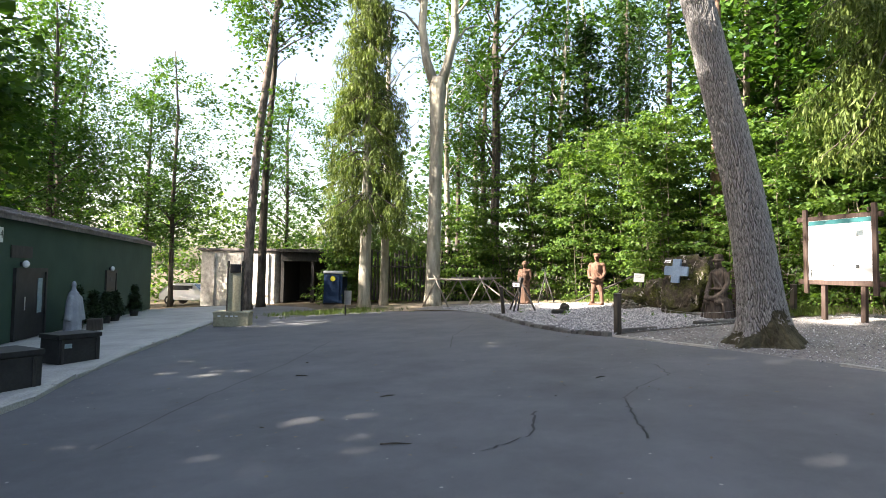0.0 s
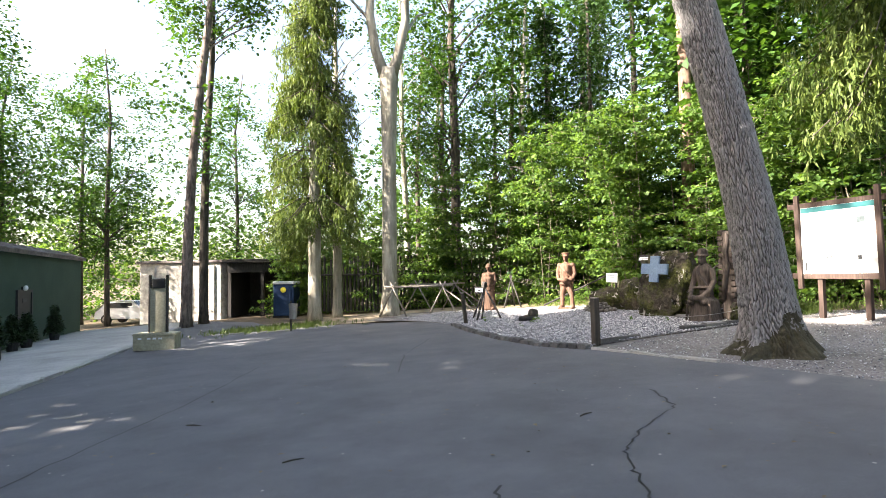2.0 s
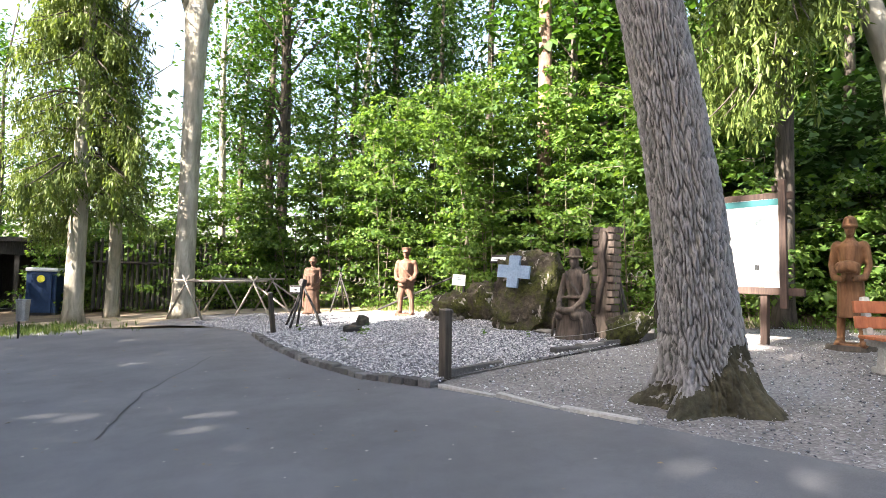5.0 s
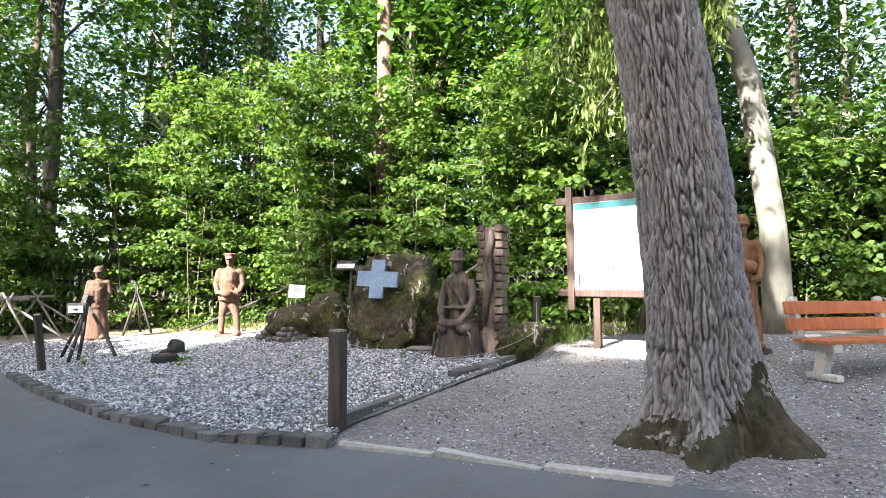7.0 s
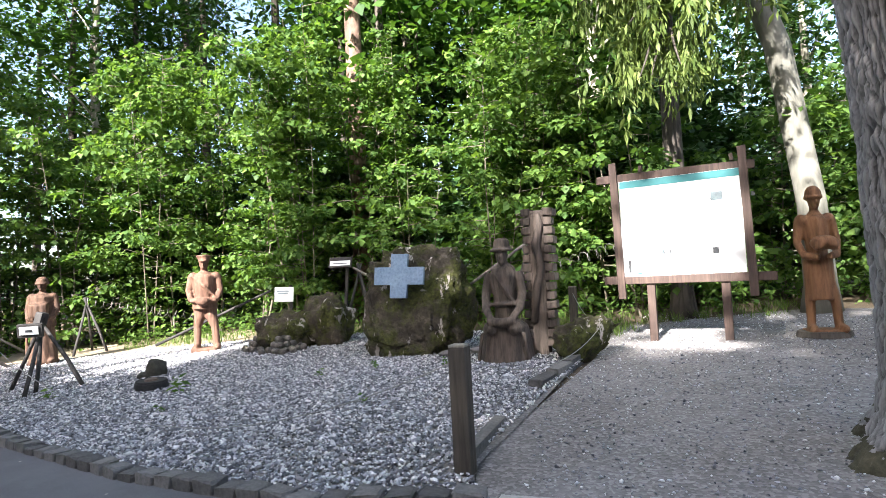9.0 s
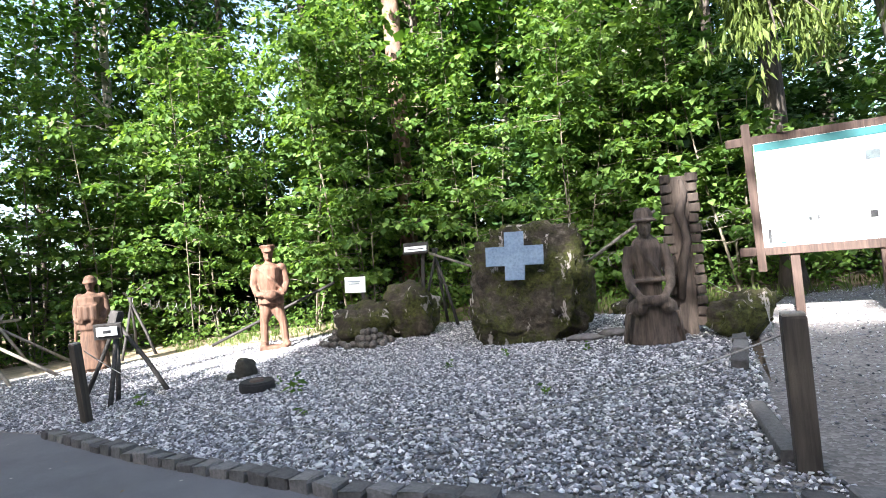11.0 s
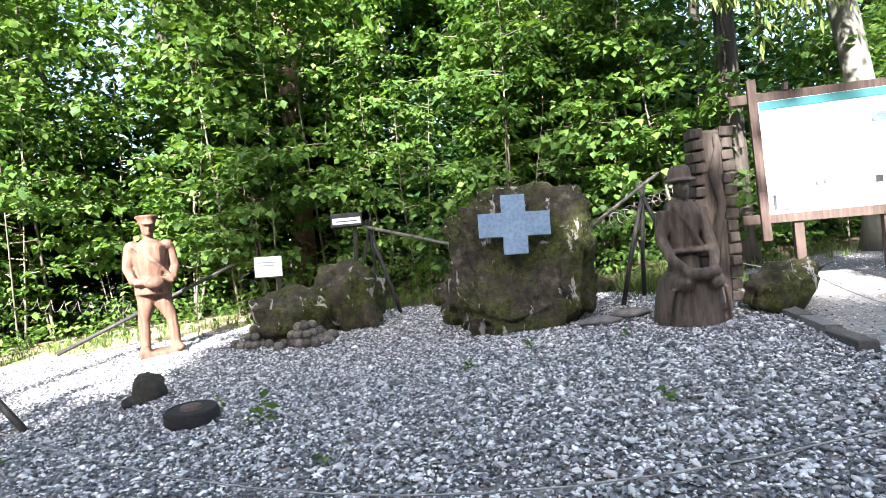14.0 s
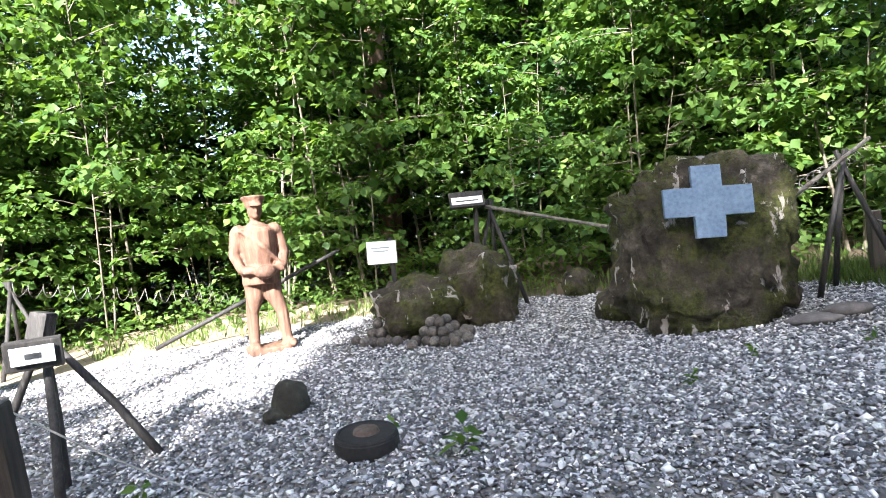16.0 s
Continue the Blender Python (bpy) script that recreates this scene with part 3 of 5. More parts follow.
crate(-7.05, 8.4, 62, 1.5, 0.75, 0.62, "large black wooden crate on the pavement")
crate(-7.6, 11.75, 62, 0.85, 0.62, 0.6, "black wooden crate on the pavement")
bm = bmesh.new()
tube(bm, [(0, 0, 0), (0, 0, 0.34)], [0.13, 0.11], 16)
ob = tagged(link_mesh("plastic_bucket", bm, CONCRETE, smooth=True), "pale plastic bucket on the crate", "bucket")
ob.matrix_basis = pose(-7.45, 8.2, gz(-7.4) + 0.69)

figure("draped_mannequin", -11.95, 19.3, 60, CLOTH, "mannequin draped in a pale grey cloak by the wall", [
    ("t", [(0, 0, 0.0), (0, 0, 0.5), (0, 0, 1.1), (0, 0, 1.4), (0, 0, 1.5)], [0.36, 0.33, 0.27, 0.2, 0.08]), ("b", (0, 0, 1.66), (0.1, 0.11, 0.14)), ("b", (0, 0, 1.5), (0.1, 0.1, 0.12)),
    ("t", [(-0.2, -0.1, 1.3), (-0.33, -0.12, 0.5)], [0.09, 0.14]), ("t", [(0.2, -0.1, 1.3), (0.33, -0.12, 0.5)], [0.09, 0.14])], 0.03, 0.72)

rng = np.random.default_rng(4)


def potted_conifer(x, y, h, seed):
    c = thing("potted_conifer", pose(x, y, gz(x) + 0.07), "narrow dark potted conifer beside the green wall", "shrub", "potted conifers")
    part("pot", tube(bmesh.new(), [(0, 0, 0), (0, 0, 0.3), (0, 0, 0.33)], [0.17, 0.22, 0.23], 14), BLACK, c)
    r = np.random.default_rng(seed)
    z = r.random(260) ** 1.3
    a = r.random(260) * 6.28
    rad = 0.32 * (1 - z) * (0.5 + 0.5 * np.sqrt(r.random(260)))
    pts = np.stack([np.cos(a) * rad, np.sin(a) * rad, 0.35 + z * (h - 0.4)], 1)
    leaves("foliage", pts, 12, 0.1, 0.05, 0.1, DARKNEEDLE, seed, c, 0.6, 0.35)


for k, (y, h) in enumerate(((20.2, 1.55), (22.0, 1.35), (23.6, 1.3), (25.0, 1.3), (28.4, 1.5))):
    potted_conifer(WALLX(y) + 0.75, y, h, 30 + k)
bm = box(bmesh.new(), (0.45, 0.35, 0.4), (0, 0, 0.2), bevel=0.01)
ob = tagged(link_mesh("wooden_box", bm, POSTWOOD), "small weathered wooden box by the wall", "box")
ob.matrix_basis = pose(-11.6, 20.0, gz(-11.6) + 0.07, 0, 0, 20)

# ---- far end of the yard ----
BUNK = pose(-12.7, 38.9, gz(-12.7) - 0.3, 0, 0, -15)
bunk = thing("concrete_bunker", BUNK, "whitewashed stained concrete bunker with dark flanking wall", "building")
part("wall", box(bmesh.new(), (5.5, 5.0, 3.85), (0, 2.5, 1.925), bevel=0.08), LIME, bunk)
part("roof", box(bmesh.new(), (5.8, 5.3, 0.16), (0, 2.5, 3.92), bevel=0.04), SHINGLE, bunk, "rust-edged roof slab")
for px_ in (-1.8, 0.4, 2.2):
    part("pilaster", box(bmesh.new(), (0.28, 0.1, 3.6), (px_, -0.04, 1.85)), LIME, bunk)
shed = thing("open_shed", pose(-5.9, 37.6, gz(-5.9) - 0.2, 0, 0, -6), "dark open timber shed beside the bunker", "shed")
part("back_wall", box(bmesh.new(), (7.4, 0.2, 3.3), (0, 3.5, 1.65)), TAR, shed)
part("side_wall", box(bmesh.new(), (0.2, 3.3, 3.3), (-3.65, 1.75, 1.65)), TAR, shed)
part("side_wall", box(bmesh.new(), (0.2, 3.3, 3.3), (3.65, 1.75, 1.65)), TAR, shed)
part("roof", box(bmesh.new(), (7.8, 4.4, 0.18), (0, 1.7, 3.4)), TAR, shed)
part("beam", box(bmesh.new(), (7.4, 0.25, 0.6), (0, -0.02, 3.0)), TAR, shed)
for s in (-1.6, 1.6):
    part("post", box(bmesh.new(), (0.2, 0.2, 2.7), (s, 0, 1.35)), TAR, shed)

wc = thing("portable_toilet", pose(-5.5, 34.4, gz(-5.5) - 0.05, 0, 0, -8), "dark blue portable toilet with a yellow round sign", "toilet")
part("cabin", box(bmesh.new(), (1.12, 1.12, 1.75), (0, 0, 0.93), bevel=0.03), BLUE, wc)
part("roof", box(bmesh.new(), (1.2, 1.2, 0.16), (0, 0, 1.88), bevel=0.06), WHITE, wc, "pale rounded roof")
part("door", box(bmesh.new(), (0.8, 0.04, 1.6), (0, -0.58, 0.92), bevel=0.015), BLUE, wc)
bm = bmesh.new()
tube(bm, [(0, -0.605, 1.5), (0, -0.63, 1.5)], 0.15, 20)
part("sign", bm, YELLOW, wc, "yellow round sign")
part("base", box(bmesh.new(), (1.16, 1.16, 0.1), (0, 0, 0.05)), BLACK, wc)

# parked car
car = thing("parked_car", pose(-16.9, 42.6, gz(-16.9) - 0.05, 0, 0, -10), "white parked estate car, seen past a tree trunk", "car")
prof = [(-2.15, 0.35), (-2.15, 0.75), (-1.95, 0.98), (-1.55, 1.42), (-1.2, 1.52), (0.35, 1.5), (0.95, 1.05), (1.75, 0.9), (2.1, 0.72), (2.15, 0.35)]
bm = bmesh.new()
rings = []
for yy, k in ((-0.86, 0.93), (-0.9, 1.0), (0.9, 1.0), (0.86, 0.93)):
    rings.append([bm.verts.new((px_, yy * (0.84 if pz > 1.1 else 1), 0.35 + (pz - 0.35) * (0.97 if k < 1 else 1))) for px_, pz in prof])
for a, b in zip(rings, rings[1:]):
    for k in range(len(prof)):
        bm.faces.new((a[k], a[(k + 1) % len(prof)], b[(k + 1) % len(prof)], b[k]))
bm.faces.new(rings[0]), bm.faces.new(rings[-1][::-1])
part("body", bm, CARPAINT, car)
for s in (-1, 1):
    part("side_window", box(bmesh.new(), (1.6, 0.02, 0.33), (-0.45, s * 0.80, 1.22)), GLASSDARK, car)
    part("headlight", box(bmesh.new(), (0.12, 0.34, 0.14), (2.03, s * 0.62, 0.76), bevel=0.03), CHROME, car)
    for wx in (-1.35, 1.35):
        bm = tube(bmesh.new(), [(wx, s * 0.74, 0.32), (wx, s * 0.95, 0.32)], 0.33, 22)
        w = part("wheel", bm, RUBBER, car)
        part("rim", tube(bmesh.new(), [(wx, s * 0.94, 0.32), (wx, s * 0.96, 0.32)], 0.2, 16), CHROME, w)
part("windscreen", box(bmesh.new(), (0.05, 1.35, 0.62), (0.66, 0, 1.27), (0, -52, 0)), GLASSDARK, car)
part("bumper", box(bmesh.new(), (0.16, 1.7, 0.22), (2.12, 0, 0.45), bevel=0.04), BLACK, car)

# display case of olive drab steel, on end
amm = thing("ammunition_case_display", pose(-7.0, 20.3, gz(-7.0), 0, 0, 3), "olive drab steel case on end with a tall open lid panel", "display")
part("case", box(bmesh.new(), (1.2, 0.62, 0.52), (0, 0, 0.26), bevel=0.02), OLIVE, amm)
part("rib", box(bmesh.new(), (1.24, 0.66, 0.05), (0, 0, 0.47), bevel=0.01), OLIVE, amm)
part("panel", box(bmesh.new(), (0.46, 0.1, 1.35), (0.02, 0.05, 1.2), (0, 0, 0), 0.01), OLIVE, amm)
for s in (-1, 1):
    part("side_rail", box(bmesh.new(), (0.04, 0.16, 1.75), (0.02 + s * 0.25, 0.05, 1.4)), TAR, amm)
part("head", box(bmesh.new(), (0.36, 0.18, 0.3), (0.02, 0.05, 2.02), bevel=0.03), BLACK, amm, "dark steel head piece")
for k in range(4):
    part("stencil_mark", box(bmesh.new(), (0.1, 0.01, 0.05), (-0.4 + k * 0.16 + (0.1 if k else 0), -0.318, 0.36)), WHITE, amm, "unreadable white stencil mark")

fly = thing("litter_bin", pose(-3.45, 23.2, gz(-3.45)), "narrow grey bin on a post at the verge", "bin")
part("post", tube(bmesh.new(), [(0, 0, 0), (0, 0, 1.1)], 0.03, 8), BLACK, fly)
part("bin", tube(bmesh.new(), [(0.1, -0.12, 0.45), (0.1, -0.12, 1.0)], [0.13, 0.16], 14), CHROME, fly, "dull grey metal bin")

pal = thing("palisade_fence", pose(0.5, 32.5, gz(0.5) - 0.05, 0, 0, -3), "dark weathered palisade of round wooden stakes", "fence")
r = random.Random(5)
for k in range(46):
    h = 2.6 + r.uniform(-0.25, 0.3)
    part("stake", tube(bmesh.new(), [(-4 + k * 0.2, r.uniform(-0.03, 0.03), 0), (-4 + k * 0.2 + r.uniform(-0.04, 0.04), 0, h)], [0.075, 0.055], 7), TAR, pal)
part("rail", tube(bmesh.new(), [(-4.1, -0.1, 1.9), (5.2, -0.1, 1.9)], 0.05, 7), TAR, pal)

# ---- trees ----
def oak_trunk():
    """The great leaning oak beside the path: ridged bark, flared mossy foot."""
    x, y = 6.17, 10.26
    root = thing("oak_tree", pose(x, y, gz(x)), "great leaning oak with deeply ridged grey bark and mossy roots", "tree")
    line = [(0, 0, -0.2, 0.74), (0, 0, 0.06, 0.59), (-0.02, 0, 0.25, 0.49), (-0.06, 0, 0.5, 0.43), (-0.13, 0, 1.0, 0.395), (-0.28, 0.03, 2.0, 0.365), (-0.43, 0.08, 2.9, 0.345), (-0.64, 0.19, 4.2, 0.33), (-0.86, 0.34, 5.4, 0.315), (-1.15, 0.55, 7.0, 0.3), (-1.7, 0.85, 9.5, 0.26), (-2.4, 1.0, 12.0, 0.22)]
    zz = [l[2] for l in line]
    nz, na = 560, 330
    co = np.zeros((nz, na, 3))
    for i in range(nz):
        z = -0.2 + 12.2 * (i / (nz - 1)) ** 1.35
        cx, cy, rr = (np.interp(z, zz, [l[k] for l in line]) for k in (0, 1, 3))
        for k in range(na):
            a = 2 * math.pi * k / na
            ca, sa = math.cos(a), math.sin(a)
            w = noise.noise((ca * 2.2, sa * 2.2, z * 0.9)) * 0.5
            v1 = abs(noise.noise((ca * 8.5 + w, sa * 8.5 + w, z * 4.2)))
            v2 = abs(noise.noise((ca * 17 + 4 + w, sa * 17, z * 9.5)))
            ridge = min(v1 * 3.4, 1) * 0.65 + min(v2 * 3.0, 1) * 0.35
            flare = math.exp(-max(z, 0) * 2.6)
            lobes = 1 + flare * 0.24 * math.cos(a * 5 + 0.8 + 0.6 * math.sin(a * 2)) + flare * 0.15 * noise.noise((ca * 3, sa * 3, 1))
            r_ = rr * lobes * (1 + 0.06 * noise.noise((ca, sa, z * 0.5))) + (ridge - 0.7) * 0.06
            co[i, k] = (cx + ca * r_, cy + sa * r_, z)
    idx = np.arange(nz * na).reshape(nz, na)
    q = np.stack([idx[:-1], np.roll(idx, -1, 1)[:-1], np.roll(idx, -1, 1)[1:], idx[1:]], -1).reshape(-1, 4)
    low = int(nz * (0.75 / 12.2) ** (1 / 1.35))
    me = arr_mesh("trunk", co.reshape(-1, 3), q)
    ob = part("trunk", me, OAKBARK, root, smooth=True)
    me.materials.append(MOSSBARK)
    mi = np.zeros(len(q), np.int32)
    for f in range(low * na + 20 * na):
        i, k = divmod(f, na)
        a = 2 * math.pi * k / na
        lim = low * (0.52 + 0.5 * max(0.0, math.cos(a + 1.1)) + 0.35 * noise.noise((math.cos(a) * 3, math.sin(a) * 3, i * 0.06)) + 0.18 * noise.noise((math.cos(a) * 14, math.sin(a) * 14, i * 0.3)))
        mi[f] = 1 if i < lim else 0
    me.polygons.foreach_set("material_index", mi)
    rng = np.random.default_rng(2)
    pts = crown_points(rng, 900, (-2.6, 1.0, 14.5), (5.5, 5.5, 4.5))
    bm = bmesh.new()
    for k in range(16):
        p = Vector(pts[rng.integers(len(pts))])
        p0 = Vector((-2.0 - 0.1 * rng.random(), 0.8, 10.4 + 1.5 * rng.random()))
        m = p0.lerp(p, 0.5) + Vector((0, 0, 0.8))
        tube(bm, [p0, p0.lerp(m, 0.5), m, p], [0.13, 0.1, 0.07, 0.02], 7, False)
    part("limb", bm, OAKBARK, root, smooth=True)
    pts = pts[shading(pts + np.array([x, y, gz(x)]))]
    leaves("crown", pts, 16, 0.7, 0.15, 0.17, CANOPY, 9, root)


oak_trunk()

# pair of pines at the yard's end
limb_tree("pine_tree", -9.75, 31.2, [(0, 0, -0.1, 0.34), (0, 0, 0.6, 0.27), (0.05, 0, 4, 0.24), (0.25, 0, 8, 0.22), (0.65, 0, 12, 0.2), (1.1, 0, 16, 0.17), (1.6, 0, 21, 0.1)], 16,
          [(380, (1.4, 0, 19), (3.8, 3.8, 3.5)), (50, (0.3, 0, 11), (2.6, 2.4, 2.5))], 12, 0.2, PINEBARK, CANOPY, "tall slender pine with grey-brown bark", 11, gaps=False, limb_r=0.25)
limb_tree("pine_tree", -9.6, 33.4, [(0, 0, -0.1, 0.3), (0, 0, 0.6, 0.24), (0, 0, 5, 0.22), (0.1, 0, 9, 0.19), (0.4, 0, 14, 0.15), (0.5, 0, 19, 0.08)], 16,
          [(300, (0.4, 0, 17.5), (3.2, 3.2, 3.0)), (80, (-0.2, 0, 9.5), (2.6, 2.4, 3.2))], 12, 0.2, DARKBARK, CANOPY, "tall slender dark-barked tree beside the pine", 12, gaps=False, limb_r=0.25)
# forked grey tree
fork = limb_tree("forked_tree", 0.12, 27.4, [(0, 0, -0.1, 0.52), (0, 0, 0.3, 0.42), (0, 0, 1.2, 0.34), (0.02, 0, 4, 0.31), (0.05, 0, 7, 0.31), (0.06, 0, 9.6, 0.36), (0.06, 0, 10.5, 0.42), (0.06, 0, 11.0, 0.36)], 0,
                 [(420, (0.3, 0.5, 18), (4.0, 4.0, 4.5)), (34, (0.1, -0.3, 12.0), (1.2, 1.0, 1.2))], 13, 0.19, GREYBARK, CANOPY, "smooth grey forked tree with sunlit trunk", 13, seg=20)
bm = bmesh.new()
tube(bm, [(0.0, 0, 10.4), (-0.5, 0, 11.8), (-0.75, 0, 13.5), (-0.6, 0, 16), (-0.8, 0, 20)], [0.3, 0.22, 0.2, 0.16, 0.06], 10)
tube(bm, [(0.1, 0, 10.4), (0.5, 0, 11.6), (0.85, 0, 13.2), (0.8, 0, 16), (1.2, 0, 20)], [0.3, 0.22, 0.2, 0.16, 0.06], 10)
for k in range(10):
    s = -1 if k % 2 else 1
    z0 = 12.5 + k * 0.7
    tube(bm, [(s * 0.75, 0, z0), (s * (1.4 + 0.2 * k), 0.6 * (-1) ** (k // 2), z0 + 1.2), (s * (2.2 + 0.2 * k), 1.4 * (-1) ** (k // 2), z0 + 1.8)], [0.08, 0.055, 0.02], 6, False)
part("limb", bm, GREYBARK, fork, smooth=True)


def spruce(name, x, y, h, reach, low, trunk_r, n, label, seed, mat=NEEDLE, bark=GREYBARK, gaps=True, droop=1.0, start=0.0, size=0.18, sector=None):
    """A spruce with drooping branches hung with curtains of twigs."""
    rng = np.random.default_rng(seed)
    root = thing(name, pose(x, y, gz(x)), label, "tree")
    part("trunk", tube(bmesh.new(), [(0, 0, -0.1), (0, 0, 0.5), (0.05, 0, h * 0.5), (0, 0, h)], [trunk_r * 1.35, trunk_r, trunk_r * 0.7, 0.03], 14, wob=0.12, seed=seed), bark, root, smooth=True)
    bm, pts = bmesh.new(), []
    for k in range(n):
        s = rng.random()
        z = low + (h - low) * s
        a = rng.random() * 6.283 if sector is None else rng.uniform(*sector)
        L = reach * (1 - s) ** 0.6 * rng.uniform(0.65, 1.1) + 0.25
        d = Vector((math.cos(a), math.sin(a), 0))
        p0 = Vector((0.02, 0, z))
        p = [p0, p0 + d * L * 0.4 + Vector((0, 0, -0.05 * L)), p0 + d * L * 0.75 + Vector((0, 0, -0.28 * L * droop)), p0 + d * L + Vector((0, 0, -0.42 * L * droop))]
        tube(bm, p, [0.045, 0.03, 0.02, 0.008], 5, False)
        m = int(7 + L * 9)
        for j in range(m):
            u = 0.2 + 0.8 * rng.random()
            q = p[0].lerp(p[1], u / 0.4) if u < 0.4 else p[1].lerp(p[2], (u - 0.4) / 0.35) if u < 0.75 else p[2].lerp(p[3], (u - 0.75) / 0.25)
            side = d.cross(Vector((0, 0, 1))) * rng.normal(0, 0.16) * (0.4 + L)
            fall = rng.random() ** 1.4 * (0.35 + 0.5 * droop)
            for st in range(int(fall / 0.13) + 1):
                pts.append(q + side + Vector((rng.normal(0, 0.03), rng.normal(0, 0.03), -st * 0.13)))
    part("bough", bm, DARKBARK, root, smooth=True)
    pts = np.array(pts)
    if gaps:
        pts = pts[shading(pts + np.array([x, y, gz(x)]))]
    leaves("needles", pts, 5, 0.08, 0.05, size, mat, seed + 70, root, 0.5, 0.24, 0.95)
    return root


spruce("weeping_spruce", -3.15, 27.6, 19.0, 2.4, 3.9, 0.3, 240, "tall weeping spruce with sunlit hanging branches", 21, gaps=False)
limb_tree("leaning_tree", -2.35, 29.6, [(0, 0, -0.1, 0.3), (0, 0, 0.5, 0.22), (0.02, 0, 3, 0.2), (0.0, 0, 9, 0.16), (0, 0, 15, 0.08)], 14, [(240, (0, 0, 12.5), (2.3, 2.3, 4.5))], 12, 0.18, GREYBARK, CANOPY, "slim grey-barked tree close behind the spruce", 22)
# hanging spruce above the board and the grey trunk behind it
spruce("old_spruce", 12.7, 14.7, 15.0, 3.3, 5.2, 0.22, 60, "old spruce with long hanging twigs over the board", 24, bark=DARKBARK, droop=1.3, size=0.18, gaps=False, sector=(-3.25, -2.3))
limb_tree("grey_trunk_tree", 13.5, 12.5, [(0, 0, -0.1, 0.36), (0, 0, 0.5, 0.27), (-0.02, 0.02, 2, 0.24), (-0.1, 0.35, 5, 0.225), (-0.3, 1.0, 7.5, 0.21), (-0.9, 2.0, 11, 0.18), (-1.4, 2.0, 16, 0.12)], 12,
          [(420, (-1.2, 1.8, 18), (4.5, 4.5, 4.0))], 12, 0.22, SHADEDBARK, CANOPY, "smooth grey leaning tree trunk behind the board", 25, seg=20)
# orange-barked pine showing above the bushes, and a dark trunk
limb_tree("red_pine", 12.5, 24.6, [(0, 0, -0.1, 0.3), (0, 0, 3, 0.27), (0, 0, 9, 0.25), (-0.1, 0, 15, 0.2), (-0.2, 0, 22, 0.1)], 12, [(300, (0, 0, 20), (3.2, 3.2, 3.0))], 12, 0.2, REDBARK, CANOPY, "tall pine with orange-brown bark above the bushes", 26)
limb_tree("dark_tree", 3.9, 34.5, [(0, 0, -0.1, 0.36), (0, 0, 3, 0.28), (0.05, 0, 9, 0.25), (-0.1, 0, 15, 0.2), (0.1, 0, 21, 0.1)], 24, [(400, (0, 0, 17), (4.0, 4.0, 5.0)), (60, (0, 0, 10), (3, 3, 2.0))], 12, 0.22, DARKBARK, CANOPY, "tall dark-trunked tree behind the thicket", 27)

rr = random.Random(44)
for k in range(9):
    x, y, h = 1.5 + (k % 5) * 3.0 + rr.uniform(-0.8, 0.8), 38.5 + (k // 5) * 7 + rr.uniform(-1.5, 1.5), rr.uniform(18, 23)
    limb_tree("wood_edge_tree", x, y, [(0, 0, -0.1, 0.3), (0, 0, 1, 0.2), (rr.uniform(-0.5, 0.5), 0, h * 0.5, 0.16), (rr.uniform(-0.7, 0.7), 0, h, 0.04)], 22,
              [(190, (0, 0, h * 0.62), (3.0, 3.0, h * 0.36))], 20, 0.2, DARKBARK if k % 3 else GREYBARK, CANOPY, "tall leafy tree at the edge of the wood", 400 + k, group="trees at the wood's edge", spread=0.62, seg=9)

# thin trees behind the yard, open sky between them
# the three furthest left are added to dapple the bunker with shade
for k, (x, y, h) in enumerate(((-17.9, 41.0, 18), (-22.5, 47.0, 19), (-23.0, 36.0, 20), (-25.5, 43.0, 19), (-20.5, 31.5, 18), (-12.5, 52.0, 20), (-27.5, 40.5, 17), (-31.0, 43.0, 16), (-30.0, 37.0, 18), (-6.5, 50.0, 19))):
    rr = random.Random(60 + k)
    limb_tree("slender_tree", x, y, [(0, 0, -0.1, 0.24), (0, 0, 0.6, 0.17), (rr.uniform(-0.2, 0.2), 0, h * 0.4, 0.14), (rr.uniform(-0.5, 0.5), 0, h * 0.75, 0.09), (rr.uniform(-0.6, 0.6), 0, h, 0.03)], 22,
              [(400, (0, 0, h * 0.6), (3.4, 3.4, h * 0.4))], 24, 0.19, DARKBARK, CANOPY, "slender dark-stemmed tree with thin open crown", 60 + k, group="trees behind the yard", spread=0.62, limb_r=0.35)

# tall trees behind the green building, many out of view, added so their crowns shade the yard
k = 0
for y in np.arange(-26, 24, 4.8):
    for row, (back, h) in enumerate(((5.8, 22.5), (11.5, 28))):
        rr = random.Random(900 + k)
        x, yy = WALLX(y) - back + rr.uniform(-1, 1), y + rr.uniform(-1.2, 1.2) + row * 2.0
        limb_tree("yard_tree", x, yy, [(0, 0, -0.1, 0.38), (0, 0, 0.6, 0.26), (rr.uniform(-0.3, 0.3), 0, h * 0.5, 0.2), (0, 0, h, 0.05)], 14,
                  [(1000, (0, 0, h * 0.63), (3.8, 3.8, h * 0.36)), (60, (0.5, 0, h * 0.3), (2.4, 2.6, 2.0))], 5, 0.46, DARKBARK, CANOPY, "tall leafy tree behind the green building, added to shade the yard", 900 + k, group="trees behind the building", spread=0.95, seg=9)
        k += 1

